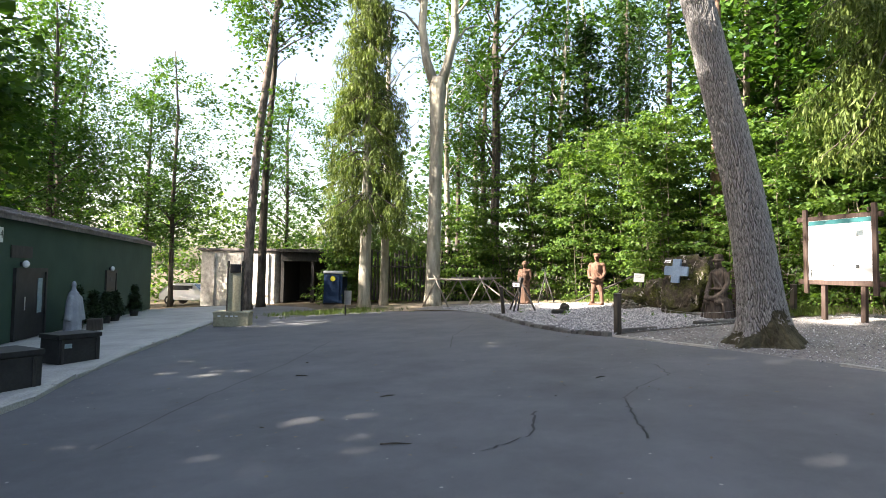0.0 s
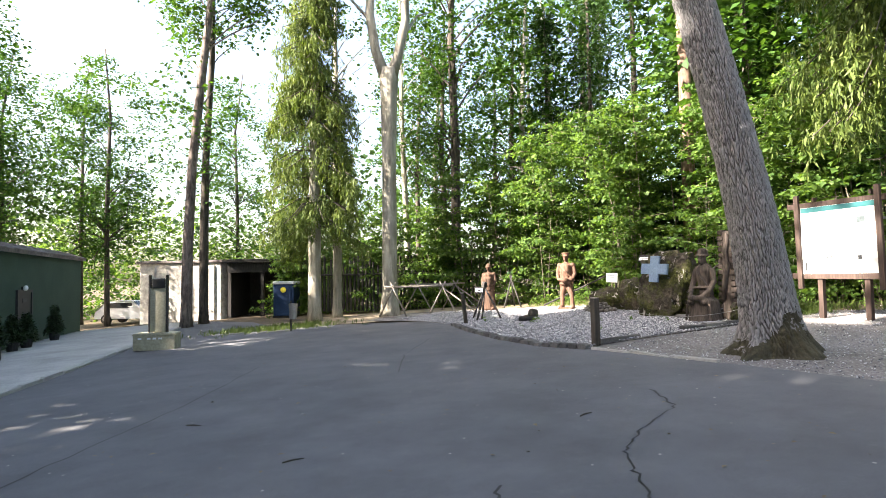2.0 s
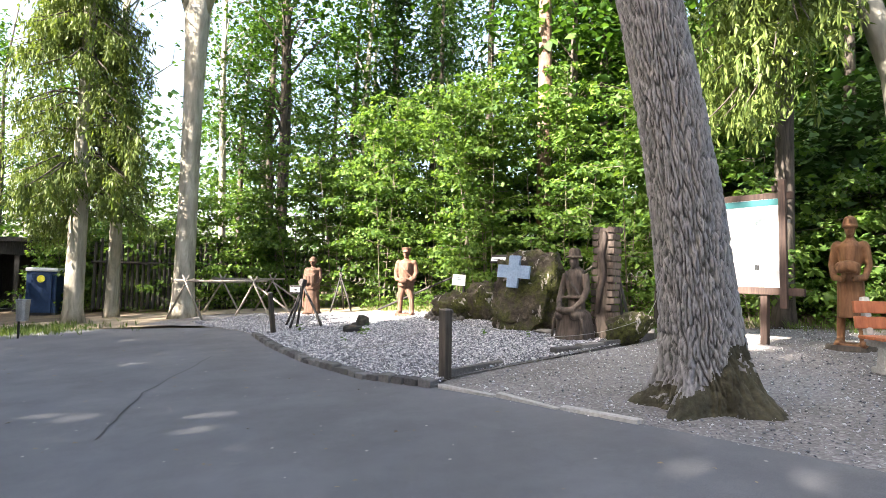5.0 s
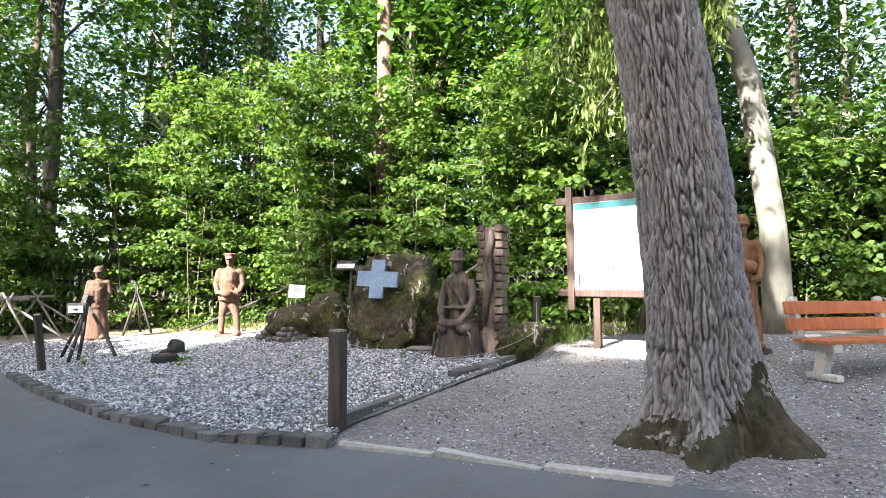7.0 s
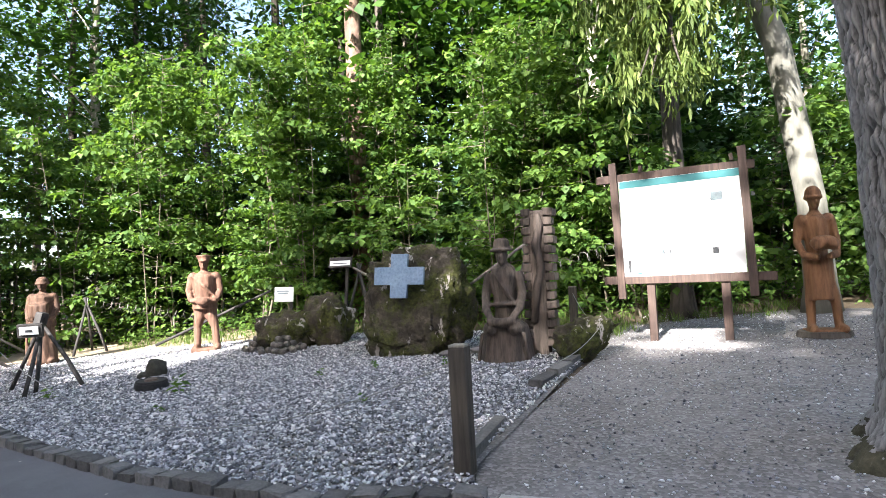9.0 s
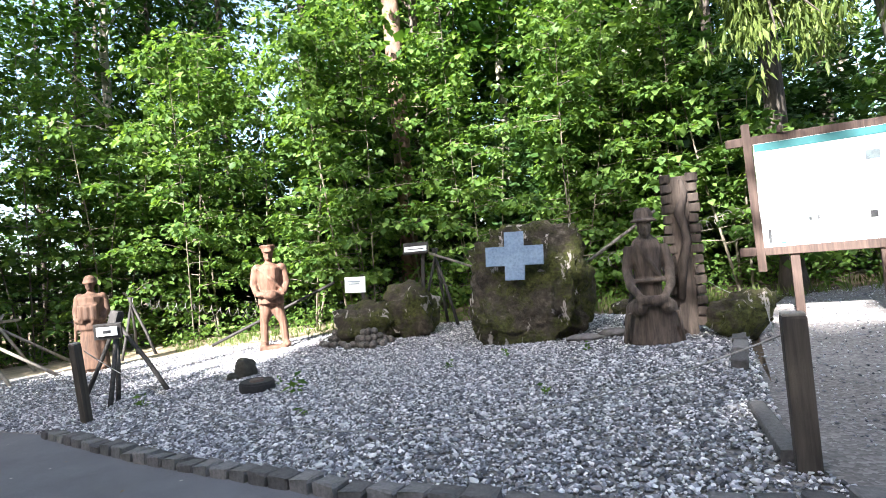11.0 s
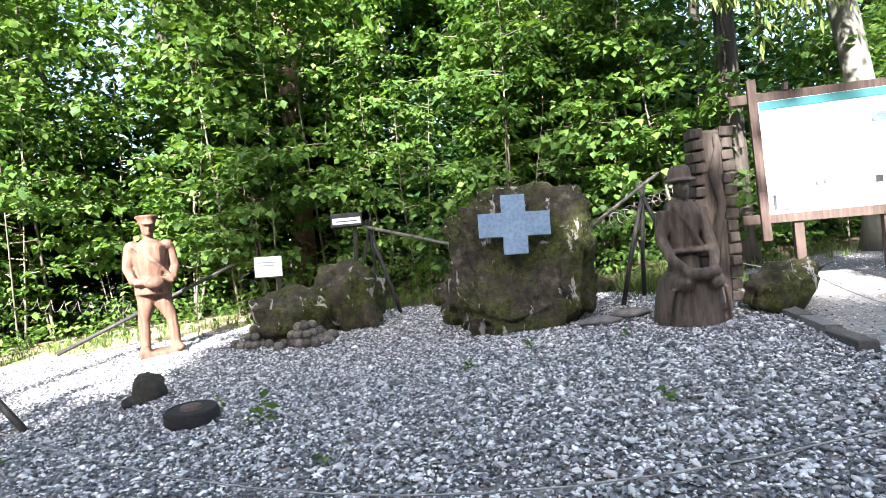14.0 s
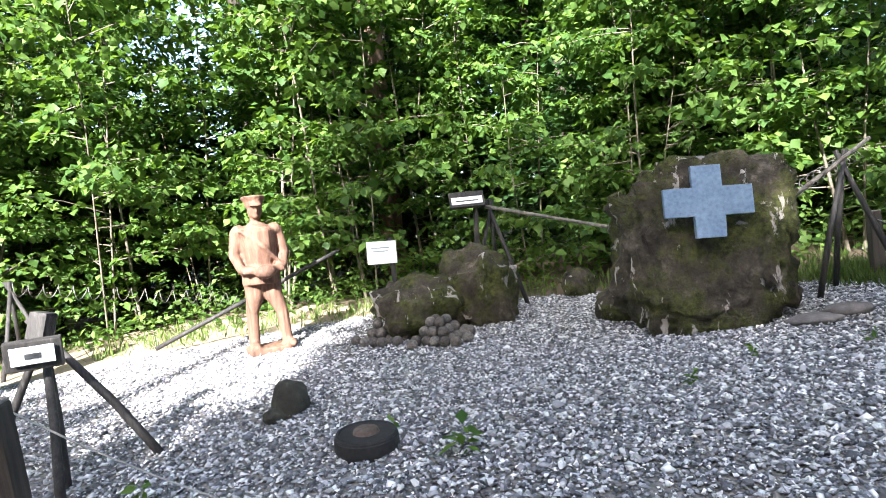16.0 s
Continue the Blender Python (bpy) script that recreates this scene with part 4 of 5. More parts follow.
for k, (x, y, h) in enumerate(((-22.5, 27.5, 17), (-25.5, 31.0, 19), (-20.5, 26.0, 14))):
    limb_tree("yard_tree", x, y, [(0, 0, -0.1, 0.34), (0, 0, 0.6, 0.22), (0.2, 0, h * 0.5, 0.17), (0, 0, h, 0.05)], 18,
              [(520, (0, 0, h * 0.58), (3.6, 3.6, h * 0.4))], 12, 0.22, DARKBARK, CANOPY, "leafy sunlit tree behind the green building", 960 + k, group="trees behind the building", spread=0.8, seg=9)

# ---- the thicket round the display ----
LINE = [(-6.5, 36.0, 5.0), (-3.0, 34.2, 4.5), (0.5, 32.6, 4.5), (3.5, 30.6, 7.0), (6.2, 28.3, 8.6), (8.4, 26.2, 9.4), (9.9, 23.8, 8.8), (11.3, 21.4, 7.6), (12.2, 18.8, 6.6), (12.9, 16.6, 6.0), (14.2, 14.6, 4.6), (16.2, 12.0, 4.6), (17.4, 8.0, 6.0), (17.8, 3.0, 7.0), (18.5, -4.0, 8.0), (17.0, -12.0, 8.0)]


def along_line(s):
    d = np.r_[0, np.cumsum([math.hypot(b[0] - a[0], b[1] - a[1]) for a, b in zip(LINE, LINE[1:])])]
    x, y, h = (float(np.interp(s * d[-1], d, [p[i] for p in LINE])) for i in range(3))
    x2, y2 = (float(np.interp(min(s + 0.01, 1) * d[-1], d, [p[i] for p in LINE])) for i in range(2))
    x1, y1 = (float(np.interp(max(s - 0.01, 0) * d[-1], d, [p[i] for p in LINE])) for i in range(2))
    t = Vector((x2 - x1, y2 - y1, 0)).normalized()
    return x, y, h, Vector((-t.y, t.x, 0))  # outward, away from the yard


def thicket():
    """Maple and hazel saplings: thin stems, layered sprays."""
    rng = np.random.default_rng(77)
    for k in range(64):
        s = (k + rng.uniform(0.1, 0.9)) / 64
        x, y, h, n = along_line(s)
        depth = rng.uniform(-0.5, 1.5)
        x, y = x + n.x * depth, y + n.y * depth
        h *= rng.uniform(0.62, 1.2)
        dark = s > 0.72
        root = thing("maple_sapling", pose(x, y, gz(x)), "leafy maple sapling with thin pale stems in the thicket" if not dark else "dark leafy bush at the forest edge", "shrub", "thicket round the display")
        bm, pts = bmesh.new(), []
        for st in range(rng.integers(2, 5)):
            a, lean = rng.random() * 6.28, rng.uniform(0.06, 0.22)
            top = Vector((math.cos(a) * lean * h, math.sin(a) * lean * h, h * rng.uniform(0.75, 1.0)))
            p0 = Vector((math.cos(a) * 0.15, math.sin(a) * 0.15, -0.05))
            mid = p0.lerp(top, 0.5) + Vector((rng.normal(0, 0.12), rng.normal(0, 0.12), 0))
            r0 = rng.uniform(0.014, 0.034)
            tube(bm, [p0, p0.lerp(mid, 0.5), mid, mid.lerp(top, 0.5), top], [r0, r0 * 0.85, r0 * 0.65, r0 * 0.45, r0 * 0.2], 6, False)
            for b in range(int(h * 3.4)):
                u = rng.uniform(0.08, 1.0) ** 0.85
                q = p0.lerp(mid, u * 2) if u < 0.5 else mid.lerp(top, u * 2 - 1)
                aa = rng.random() * 6.28
                L = rng.uniform(0.6, 1.9) * (1.15 - 0.7 * u)
                tip = q + Vector((math.cos(aa) * L, math.sin(aa) * L, rng.uniform(-0.12, 0.3) * L))
                tube(bm, [q, q.lerp(tip, 0.55) + Vector((0, 0, 0.05)), tip], [0.013, 0.009, 0.004], 4, False)
                for c in (1.0, 0.72, 0.45)[: 3 if L > 0.8 else 2]:
                    pts.append(q.lerp(tip, c) + Vector((rng.normal(0, 0.12), rng.normal(0, 0.12), 0.03)))
        part("stem", bm, STEM, root, smooth=True)
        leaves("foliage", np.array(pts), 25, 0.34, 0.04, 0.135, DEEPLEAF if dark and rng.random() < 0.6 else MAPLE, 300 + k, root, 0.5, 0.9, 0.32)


thicket()

# low undergrowth along the foot of the thicket
rng = np.random.default_rng(88)
pts = []
for k in range(2600):
    s = rng.uniform(0.0, 1.0)
    x, y, h, n = along_line(s)
    d = rng.uniform(-1.1, 2.0)
    px_, py_ = x + n.x * d, y + n.y * d
    pts.append((px_, py_, gz(px_) + abs(rng.normal(0, 0.5)) + 0.05))
tagged(leaves("undergrowth", pts, 14, 0.25, 0.06, 0.11, MAPLE, 89, None, 0.5, 0.6, kind="stuff"), "low green undergrowth at the foot of the bushes", "undergrowth")


def understory():
    """Dark bushes standing close behind the thicket, the wood's shade put into their leaf colour."""
    rng = np.random.default_rng(55)
    for k in range(66):
        s = 0.24 + 0.76 * (k + rng.random()) / 66
        x, y, h, n = along_line(s)
        d = rng.uniform(2.2, 5.5)
        x, y, h = x + n.x * d, y + n.y * d, rng.uniform(3.5, 6.5)
        root = thing("forest_bush", pose(x, y, gz(x)), "dark dense bush in the shade of the wood", "shrub", "bushes in the wood")
        pts = crown_points(rng, 150, (0, 0, h * 0.48), (1.6, 1.6, h * 0.55), 0.3)
        pts = pts[pts[:, 2] > 0.05]
        bm = bmesh.new()
        for j in range(5):
            tube(bm, [(0.1 * j - 0.2, 0, -0.05), tuple(Vector(pts[j]) * 0.6), tuple(pts[j])], [0.03, 0.02, 0.006], 5, False)
        part("stem", bm, DARKBARK, root, smooth=True)
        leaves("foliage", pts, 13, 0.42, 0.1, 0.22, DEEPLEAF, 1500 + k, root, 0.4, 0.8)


understory()


def forest():
    """The wood behind: trunks and crowns in uneven rows, denser and darker with depth."""
    rng = np.random.default_rng(123)
    for k in range(96):
        s = rng.uniform(0.10, 1.0) ** 0.7
        x, y, h, n = along_line(s)
        d = rng.uniform(3.0, 20.0)
        x, y = x + n.x * d, y + n.y * d
        if s < 0.38 and rng.random() < 0.4:
            continue
        conifer = rng.random() < (0.6 if s > 0.55 else 0.25)
        ht = rng.uniform(15, 23)
        if conifer:
            m = 480
            z = rng.random(m) ** 0.9
            a, rr = rng.random(m) * 6.28, np.sqrt(rng.random(m))
            pts = np.stack([np.cos(a) * rr * 2.9 * (1.02 - z), np.sin(a) * rr * 2.9 * (1.02 - z), 1.5 + z * (ht - 1.5)], 1)
            root = thing("forest_spruce", pose(x, y, gz(x)), "dark spruce in the wood behind the display", "tree", "wood behind the display")
            part("trunk", tube(bmesh.new(), [(0, 0, -0.1), (0, 0, ht)], [0.24, 0.03], 8), DARKBARK, root, smooth=True)
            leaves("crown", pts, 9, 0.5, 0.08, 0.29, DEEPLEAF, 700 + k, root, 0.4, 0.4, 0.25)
        else:
            limb_tree("forest_tree", x, y, [(0, 0, -0.1, 0.3), (0, 0, 1, 0.2), (rng.uniform(-0.4, 0.4), 0, ht * 0.5, 0.16), (rng.uniform(-0.6, 0.6), 0, ht, 0.04)], 12,
                      [(270, (0, 0, ht * 0.66), (3.3, 3.3, ht * 0.33)), (60, (0, 0, ht * 0.25), (2.2, 2.2, ht * 0.18))], 8, 0.31, GREYBARK if rng.random() < 0.4 else DARKBARK, CANOPY, "tall broadleaf tree in the wood behind the display", 700 + k, group="wood behind the display", spread=0.9, seg=8)


forest()


def far_wood():
    """Distant woodland closing the view all round."""
    rng = np.random.default_rng(321)
    pts = []
    for k in range(3600):
        a = rng.uniform(0, 6.283)
        r_ = rng.uniform(62, 90)
        left = 1.75 < a < 2.4
        pts.append((r_ * math.cos(a), 10 + r_ * math.sin(a), rng.random() * (15 if left else 22) - 1.0))
    tagged(leaves("far_woodland", pts, 15, 2.2, 0.8, 0.7, DEEPLEAF, 322, None, 0.6, 0.8, kind="stuff"), "distant green woodland closing the view", "woodland")
    # shrubs behind the yard's end
    pts = []
    for k in range(1300):
        u = rng.random()
        pts.append((-30 + 36 * u + rng.normal(0, 1.2), 54 + rng.normal(0, 2.0) - 4 * u, rng.random() ** 1.2 * (8.0 + 2.5 * math.sin(u * 9)) - 1.0))
    tagged(leaves("yard_end_bushes", pts, 20, 0.8, 0.3, 0.26, MAPLE, 323, None, 0.5, 0.8, kind="stuff"), "green bushes behind the bunker", "bushes")


far_wood()

# ---- the display ----
TOWARD = -33.0


def soldier(s, hat, hold, wide=1.0):
    """Solids of a carved standing soldier, s times life size, facing local -y."""
    S = lambda *p: tuple(v * s for v in p)
    k = [
        ("x", S(0, 0.02, 0.03), S(0.46, 0.42, 0.08)),
        ("t", [S(-0.15, 0.02, 0.05), S(-0.14, 0.03, 0.45), S(-0.1, 0.02, 0.62), S(-0.08, 0.02, 0.9)], [0.062 * s, 0.07 * s, 0.1 * s, 0.125 * s]),
        ("t", [S(0.2, -0.06, 0.05), S(0.17, -0.05, 0.45), S(0.11, -0.01, 0.62), S(0.08, 0.02, 0.9)], [0.062 * s, 0.07 * s, 0.1 * s, 0.125 * s]),
        ("b", S(-0.16, -0.06, 0.08), S(0.065, 0.15, 0.06)), ("b", S(0.22, -0.13, 0.08), S(0.065, 0.15, 0.06)),
        ("t", [S(0, 0.02, 0.78), S(0, 0.02, 0.88), S(0, 0.02, 1.0), S(0, 0.01, 1.2), S(0, 0.02, 1.38), S(0, 0.02, 1.47)], [0.22 * s * wide, 0.215 * s * wide, 0.175 * s * wide, 0.2 * s * wide, 0.21 * s * wide, 0.09 * s]),
        ("b", S(-0.19, 0.02, 1.38), S(0.09, 0.1, 0.09)), ("b", S(0.19, 0.02, 1.38), S(0.09, 0.1, 0.09)),
        ("t", [S(-0.22, 0.02, 1.38), S(-0.27, 0.0, 1.12), S(-0.22, -0.1, 0.96), S(-0.06, -0.24, 0.93)], [0.07 * s, 0.06 * s, 0.055 * s, 0.042 * s]),
        ("t", [S(0.22, 0.02, 1.38), S(0.27, 0.0, 1.12), S(0.22, -0.1, 0.96), S(0.06, -0.24, 0.93)], [0.07 * s, 0.06 * s, 0.055 * s, 0.042 * s]),
        ("t", [S(0, 0.02, 1.44), S(0, 0.0, 1.56)], [0.062 * s, 0.062 * s]),
        ("b", S(0, -0.015, 1.62), S(0.083, 0.1, 0.12)), ("b", S(0, -0.115, 1.6), S(0.018, 0.025, 0.03)), ("b", S(0, -0.075, 1.54), S(0.045, 0.04, 0.03)),
    ]
    if hat == "cap":
        k += [("t", [S(0, 0, 1.66), S(0, 0, 1.71), S(0, 0.01, 1.76), S(0, 0.01, 1.78)], [0.1 * s, 0.105 * s, 0.145 * s, 0.12 * s]), ("b", S(0, -0.11, 1.67), S(0.08, 0.08, 0.018), (12, 0, 0))]
    else:
        k += [("b", S(0, 0, 1.7), S(0.115, 0.13, 0.11)), ("b", S(0, -0.005, 1.655), S(0.14, 0.165, 0.025))]
    if hold == "bundle":
        k += [("b", S(0, -0.25, 0.92), S(0.12, 0.09, 0.085)), ("t", [S(-0.2, -0.1, 1.4), S(0.02, -0.2, 1.2), S(0.2, -0.12, 1.0)], 0.022 * s), ("x", S(0, 0.0, 0.93), S(0.44, 0.42, 0.045))]
    elif hold == "loaf":
        k += [("b", S(0, -0.26, 1.1), S(0.2, 0.12, 0.09)), ("b", S(-0.1, -0.3, 1.06), S(0.07, 0.07, 0.06)), ("b", S(0.1, -0.3, 1.06), S(0.07, 0.07, 0.06)),
              ("t", [S(0, 0.02, 0.42), S(0, 0.02, 0.85)], [0.2 * s, 0.165 * s])]
    elif hold == "pack":
        k += [("x", S(0, -0.2, 1.1), S(0.34, 0.12, 0.3)), ("t", [S(-0.1, -0.26, 0.98), S(-0.1, -0.26, 1.22)], 0.035 * s), ("t", [S(0.0, -0.27, 0.98), S(0.0, -0.27, 1.22)], 0.035 * s), ("t", [S(0.1, -0.26, 0.98), S(0.1, -0.26, 1.22)], 0.035 * s),
              ("t", [S(0, 0.02, 0.05), S(0, 0.02, 0.8)], [0.27 * s, 0.2 * s]), ("t", [S(-0.27, 0.02, 1.4), S(-0.3, 0.0, 0.2)], 0.03 * s)]
    return k


figure("carved_soldier", 6.62, 22.7, TOWARD, CARVED_RED, "red-brown carved wooden soldier in a peaked cap holding a bundle", soldier(1.18, "cap", "bundle"), slim=1.02)
figure("carved_soldier", 4.2, 25.5, TOWARD, CARVED_UMBER, "dark brown carved wooden soldier in a helmet with chest pack", soldier(1.08, "helmet", "pack", 1.1))
figure("carved_soldier", 10.8, 11.95, -62, CARVED_TAN, "tan carved wooden soldier in a helmet holding a loaf", soldier(1.19, "helmet", "loaf", 0.82), slim=0.78)
bm = tube(bmesh.new(), [(0, 0, -0.02), (0, 0, 0.06)], [0.36, 0.33], 18, wob=0.1)
ob = tagged(link_mesh("log_plinth", bm, POSTWOOD), "low sawn log under the tan statue", "log")
ob.matrix_basis = pose(10.8, 11.95, gz(10.8))

# kneeling soldier and the notched stele behind it
kn = [
    ("t", [(0, 0, 0.0), (0, 0, 0.25), (0, -0.03, 0.5), (0, -0.03, 0.58)], [0.41, 0.37, 0.33, 0.24]),
    ("b", (-0.17, -0.2, 0.48), (0.13, 0.24, 0.12)), ("b", (0.17, -0.2, 0.48), (0.13, 0.24, 0.12)),
    ("t", [(0, 0.06, 0.5), (0, 0.05, 0.76), (0, 0.02, 1.0), (0, 0.0, 1.24), (0, 0, 1.36), (0, -0.02, 1.42)], [0.19, 0.165, 0.18, 0.2, 0.17, 0.08]),
    ("t", [(-0.2, 0, 1.28), (-0.27, -0.04, 0.98), (-0.25, -0.2, 0.76), (-0.15, -0.36, 0.62)], [0.085, 0.07, 0.06, 0.05]),
    ("t", [(0.2, 0, 1.28), (0.27, -0.04, 0.98), (0.25, -0.2, 0.76), (0.15, -0.36, 0.62)], [0.085, 0.07, 0.06, 0.05]),
    ("t", [(-0.2, -0.36, 0.59), (0, -0.4, 0.57), (0.2, -0.36, 0.59)], [0.06, 0.07, 0.06]),
    ("b", (0, -0.08, 1.53), (0.095, 0.115, 0.14)), ("b", (0, -0.2, 1.5), (0.024, 0.035, 0.04)), ("b", (0, -0.15, 1.43), (0.05, 0.05, 0.035)),
    ("t", [(0, 0, 1.38), (0, -0.03, 1.5)], 0.075), ("t", [(0, -0.07, 1.6), (0, -0.07, 1.63)], [0.185, 0.17]), ("t", [(0, -0.05, 1.61), (0, -0.05, 1.74), (0, -0.05, 1.79)], [0.135, 0.12, 0.085]),
    ("t", [(-0.14, -0.14, 1.34), (0, -0.19, 1.1), (0.16, -0.13, 0.84)], 0.028), ("x", (0, 0.0, 0.82), (0.36, 0.36, 0.05)),
]
for k in range(7):
    kn.append(("t", [(-0.38 + 0.12 * k, -0.36 + 0.04 * abs(k - 3), 0.02), (-0.3 + 0.1 * k, -0.3, 0.42)], 0.028))
figure("carved_kneeling_soldier", 7.88, 15.38, -62, CARVED_DARK, "grey-brown carved kneeling soldier in a brimmed hat", kn, 0.018)

ste = thing("carved_stele", pose(8.36, 15.08, gz(8.36), 0, 1, -66), "grey notched wooden stele behind the kneeling figure", "carving")
bm = bmesh.new()
r = random.Random(8)
box(bm, (0.26, 0.3, 2.16), (-0.02, 0.02, 1.08), bevel=0.03)
part("core", bm, CARVED_DARK, ste)
for k in range(15):
    for s in (-1, 1):
        w = 0.13 + r.uniform(-0.02, 0.03)
        part("carved_block", box(bmesh.new(), (w, 0.3 + r.uniform(-0.03, 0.03), 0.115), (s * 0.165 + r.uniform(-0.012, 0.012), -0.012 * (k % 2), 0.2 + k * 0.138), (0, r.uniform(-5, 5), r.uniform(-4, 4)), 0.018), CARVED_DARK, ste)
bm = bmesh.new()
tube(bm, [(-0.09, -0.16, 0.5), (-0.03, -0.17, 1.0), (0.05, -0.17, 1.3), (-0.03, -0.17, 1.65), (0.05, -0.17, 1.95), (0.02, -0.16, 2.1)], [0.05, 0.065, 0.05, 0.065, 0.05, 0.03], 8)
part("relief", bm, CARVED_DARK, ste, smooth=True)

# memorial boulder with its cross
FACE = -64.0
mem = link_mesh("memorial_boulder", rock(bmesh.new(), (0.96, 0.58, 0.98), 3, 5, 0.17, 2.6, front=-0.34, floor=-0.9, block=0.72), MOSSROCK, smooth=True)
mem.matrix_basis = pose(7.92, 17.38, gz(7.92) + 0.82, -7, 0, FACE)
tagged(mem, "tall mossy boulder with lichen, bearing a cross", "boulder")
crs = thing("memorial_cross", pose(7.47, 17.24, 1.78, -7, 2, FACE), "blue-grey metal cross fixed to the mossy boulder", "cross")
bm = bmesh.new()
a, b, c = 0.145, 0.435, 0.365
out = [(-a, -c), (a, -c), (a + 0.01, -a), (b, -a), (b, a), (a, a), (a, c), (-a, c), (-a, a), (-b, a), (-b, -a), (-a, -a)]
v0 = [bm.verts.new((px_, -0.03, pz)) for px_, pz in out]
v1 = [bm.verts.new((px_, 0.03, pz)) for px_, pz in out]
bm.faces.new(v0), bm.faces.new(v1[::-1])
for k in range(12):
    bm.faces.new((v0[k], v1[k], v1[(k + 1) % 12], v0[(k + 1) % 12]))
bmesh.ops.recalc_face_normals(bm, faces=bm.faces)
part("plate", bm, SLATE, crs)
for px_, pz in ((-0.3, 0.0), (0.3, 0.0), (0, 0.27), (0, -0.27)):
    part("fixing_bolt", tube(bmesh.new(), [(px_, 0.02, pz), (px_, 0.2, pz)], 0.02, 8), IRON, crs)


def boulder(x, y, radii, seed, mat, label, rz=0, dz=0.0, rough=0.28, sub=4, floor=None, name="boulder"):
    ob = link_mesh(name, rock(bmesh.new(), radii, seed, sub, rough if sub > 3 else 0.2, 2.3 if sub > 3 else 0.0, floor=-radii[2] * 0.85 if floor is None else floor), mat, smooth=True)
    ob.matrix_basis = pose(x, y, gz(x) + radii[2] * 0.55 + dz, 0, 0, rz)
    return tagged(ob, label, "stone")


boulder(8.15, 20.25, (0.52, 0.46, 0.7), 5, MOSSROCK, "large mossy boulder beside the iron balls", -60)
boulder(7.5, 20.75, (0.64, 0.42, 0.52), 11, MOSSROCK, "mossy wedge-shaped boulder leaning on its neighbour", -40)
over = boulder(8.36, 14.52, (0.54, 0.31, 0.36), 13, MOSSROCK, "dark mossy boulder with an overhanging end", -62)
for v in over.data.vertices:
    k = min(max((v.co.z + 0.34) / 0.6, 0.0), 1.0)
    v.co.x = v.co.x * (0.5 + 0.5 * k) + 0.2 * k
    v.co.z += 0.16 * max(v.co.x, 0.0) * k
boulder(4.8, 20.55, (0.19, 0.17, 0.19), 17, DARKROCK, "dark rough fieldstone on the gravel", 20, sub=3, name="fieldstone")
boulder(4.6, 20.55, (0.12, 0.1, 0.07), 18, DARKROCK, "small dark fieldstone on the gravel", 20, sub=3, name="fieldstone")
boulder(9.75, 19.35, (0.3, 0.26, 0.27), 19, MOSSROCK, "small round mossy stone at the bushes", 0, sub=3, name="fieldstone")
boulder(8.2, 18.35, (0.3, 0.34, 0.26), 20, MOSSROCK, "mossy stone at the foot of the boulder", 0, sub=3, name="fieldstone")
boulder(10.3, 16.9, (0.28, 0.26, 0.16), 23, MOSSROCK, "low mossy stone behind the display", 0, sub=3, name="fieldstone")
boulder(7.85, 16.4, (0.28, 0.17, 0.07), 21, PALEROCK, "flat pale stone on the gravel", -60, sub=3, name="flat_stone")
boulder(8.2, 16.1, (0.24, 0.16, 0.08), 22, PALEROCK, "flat pale stone on the gravel", -70, sub=3, name="flat_stone")

# iron mine-like disc
dsk = thing("iron_disc", pose(4.28, 19.3, gz(4.28) + 0.02, 3, -2, 0), "dark round iron disc lying on the gravel", "disc")
part("body", tube(bmesh.new(), [(0, 0, -0.02), (0, 0, 0.03), (0, 0, 0.10), (0, 0, 0.125)], [0.215, 0.235, 0.23, 0.19], 36), RUBBER, dsk, smooth=False)
part("cap", tube(bmesh.new(), [(0, 0, 0.12), (0, 0, 0.15)], [0.1, 0.085], 20), IRON, dsk, "rusty round cap")
part("rim", tube(bmesh.new(), [(0.205 * math.cos(i * math.pi / 12), 0.205 * math.sin(i * math.pi / 12), 0.115) for i in range(25)], 0.018, 6), RUBBER, dsk)

# piles of iron balls
me = bpy.data.meshes.new("iron_ball")
bm = ball(bmesh.new(), (0, 0, 0), 0.068, sub=3)
for v in bm.verts:
    v.co *= 1 + 0.05 * noise.noise(v.co * 40)
bm.to_mesh(me)
bm.free()
me.materials.append(BALLIRON)
me.polygons.foreach_set("use_smooth", np.ones(len(me.polygons), bool))
r = random.Random(3)
for cx, cy, n in ((6.95, 21.1, 3), (7.08, 20.3, 4)):
    for lay in range(3):
        m = n - lay
        for i in range(m):
            for j in range(m):
                x = cx + (i - (m - 1) / 2) * 0.135 + r.uniform(-0.012, 0.012)
                y = cy + (j - (m - 1) / 2) * 0.135 + r.uniform(-0.012, 0.012)
                ob = new("iron_ball", me)
                ob.matrix_basis = pose(x, y, gz(x) + 0.07 + lay * 0.098, r.uniform(0, 360), 0, r.uniform(0, 360))
                tagged(ob, "pitted rusty iron ball in a small pile", "ball", "piles of iron balls")
    for k in range(6):
        a = r.uniform(0, 6.28)
        x, y = cx + math.cos(a) * (n * 0.07 + 0.12), cy + math.sin(a) * (n * 0.07 + 0.12)
        ob = new("iron_ball", me)
        ob.matrix_basis = pose(x, y, gz(x) + 0.07, r.uniform(0, 360), 0, 0)
        tagged(ob, "pitted rusty iron ball in a small pile", "ball", "piles of iron balls")

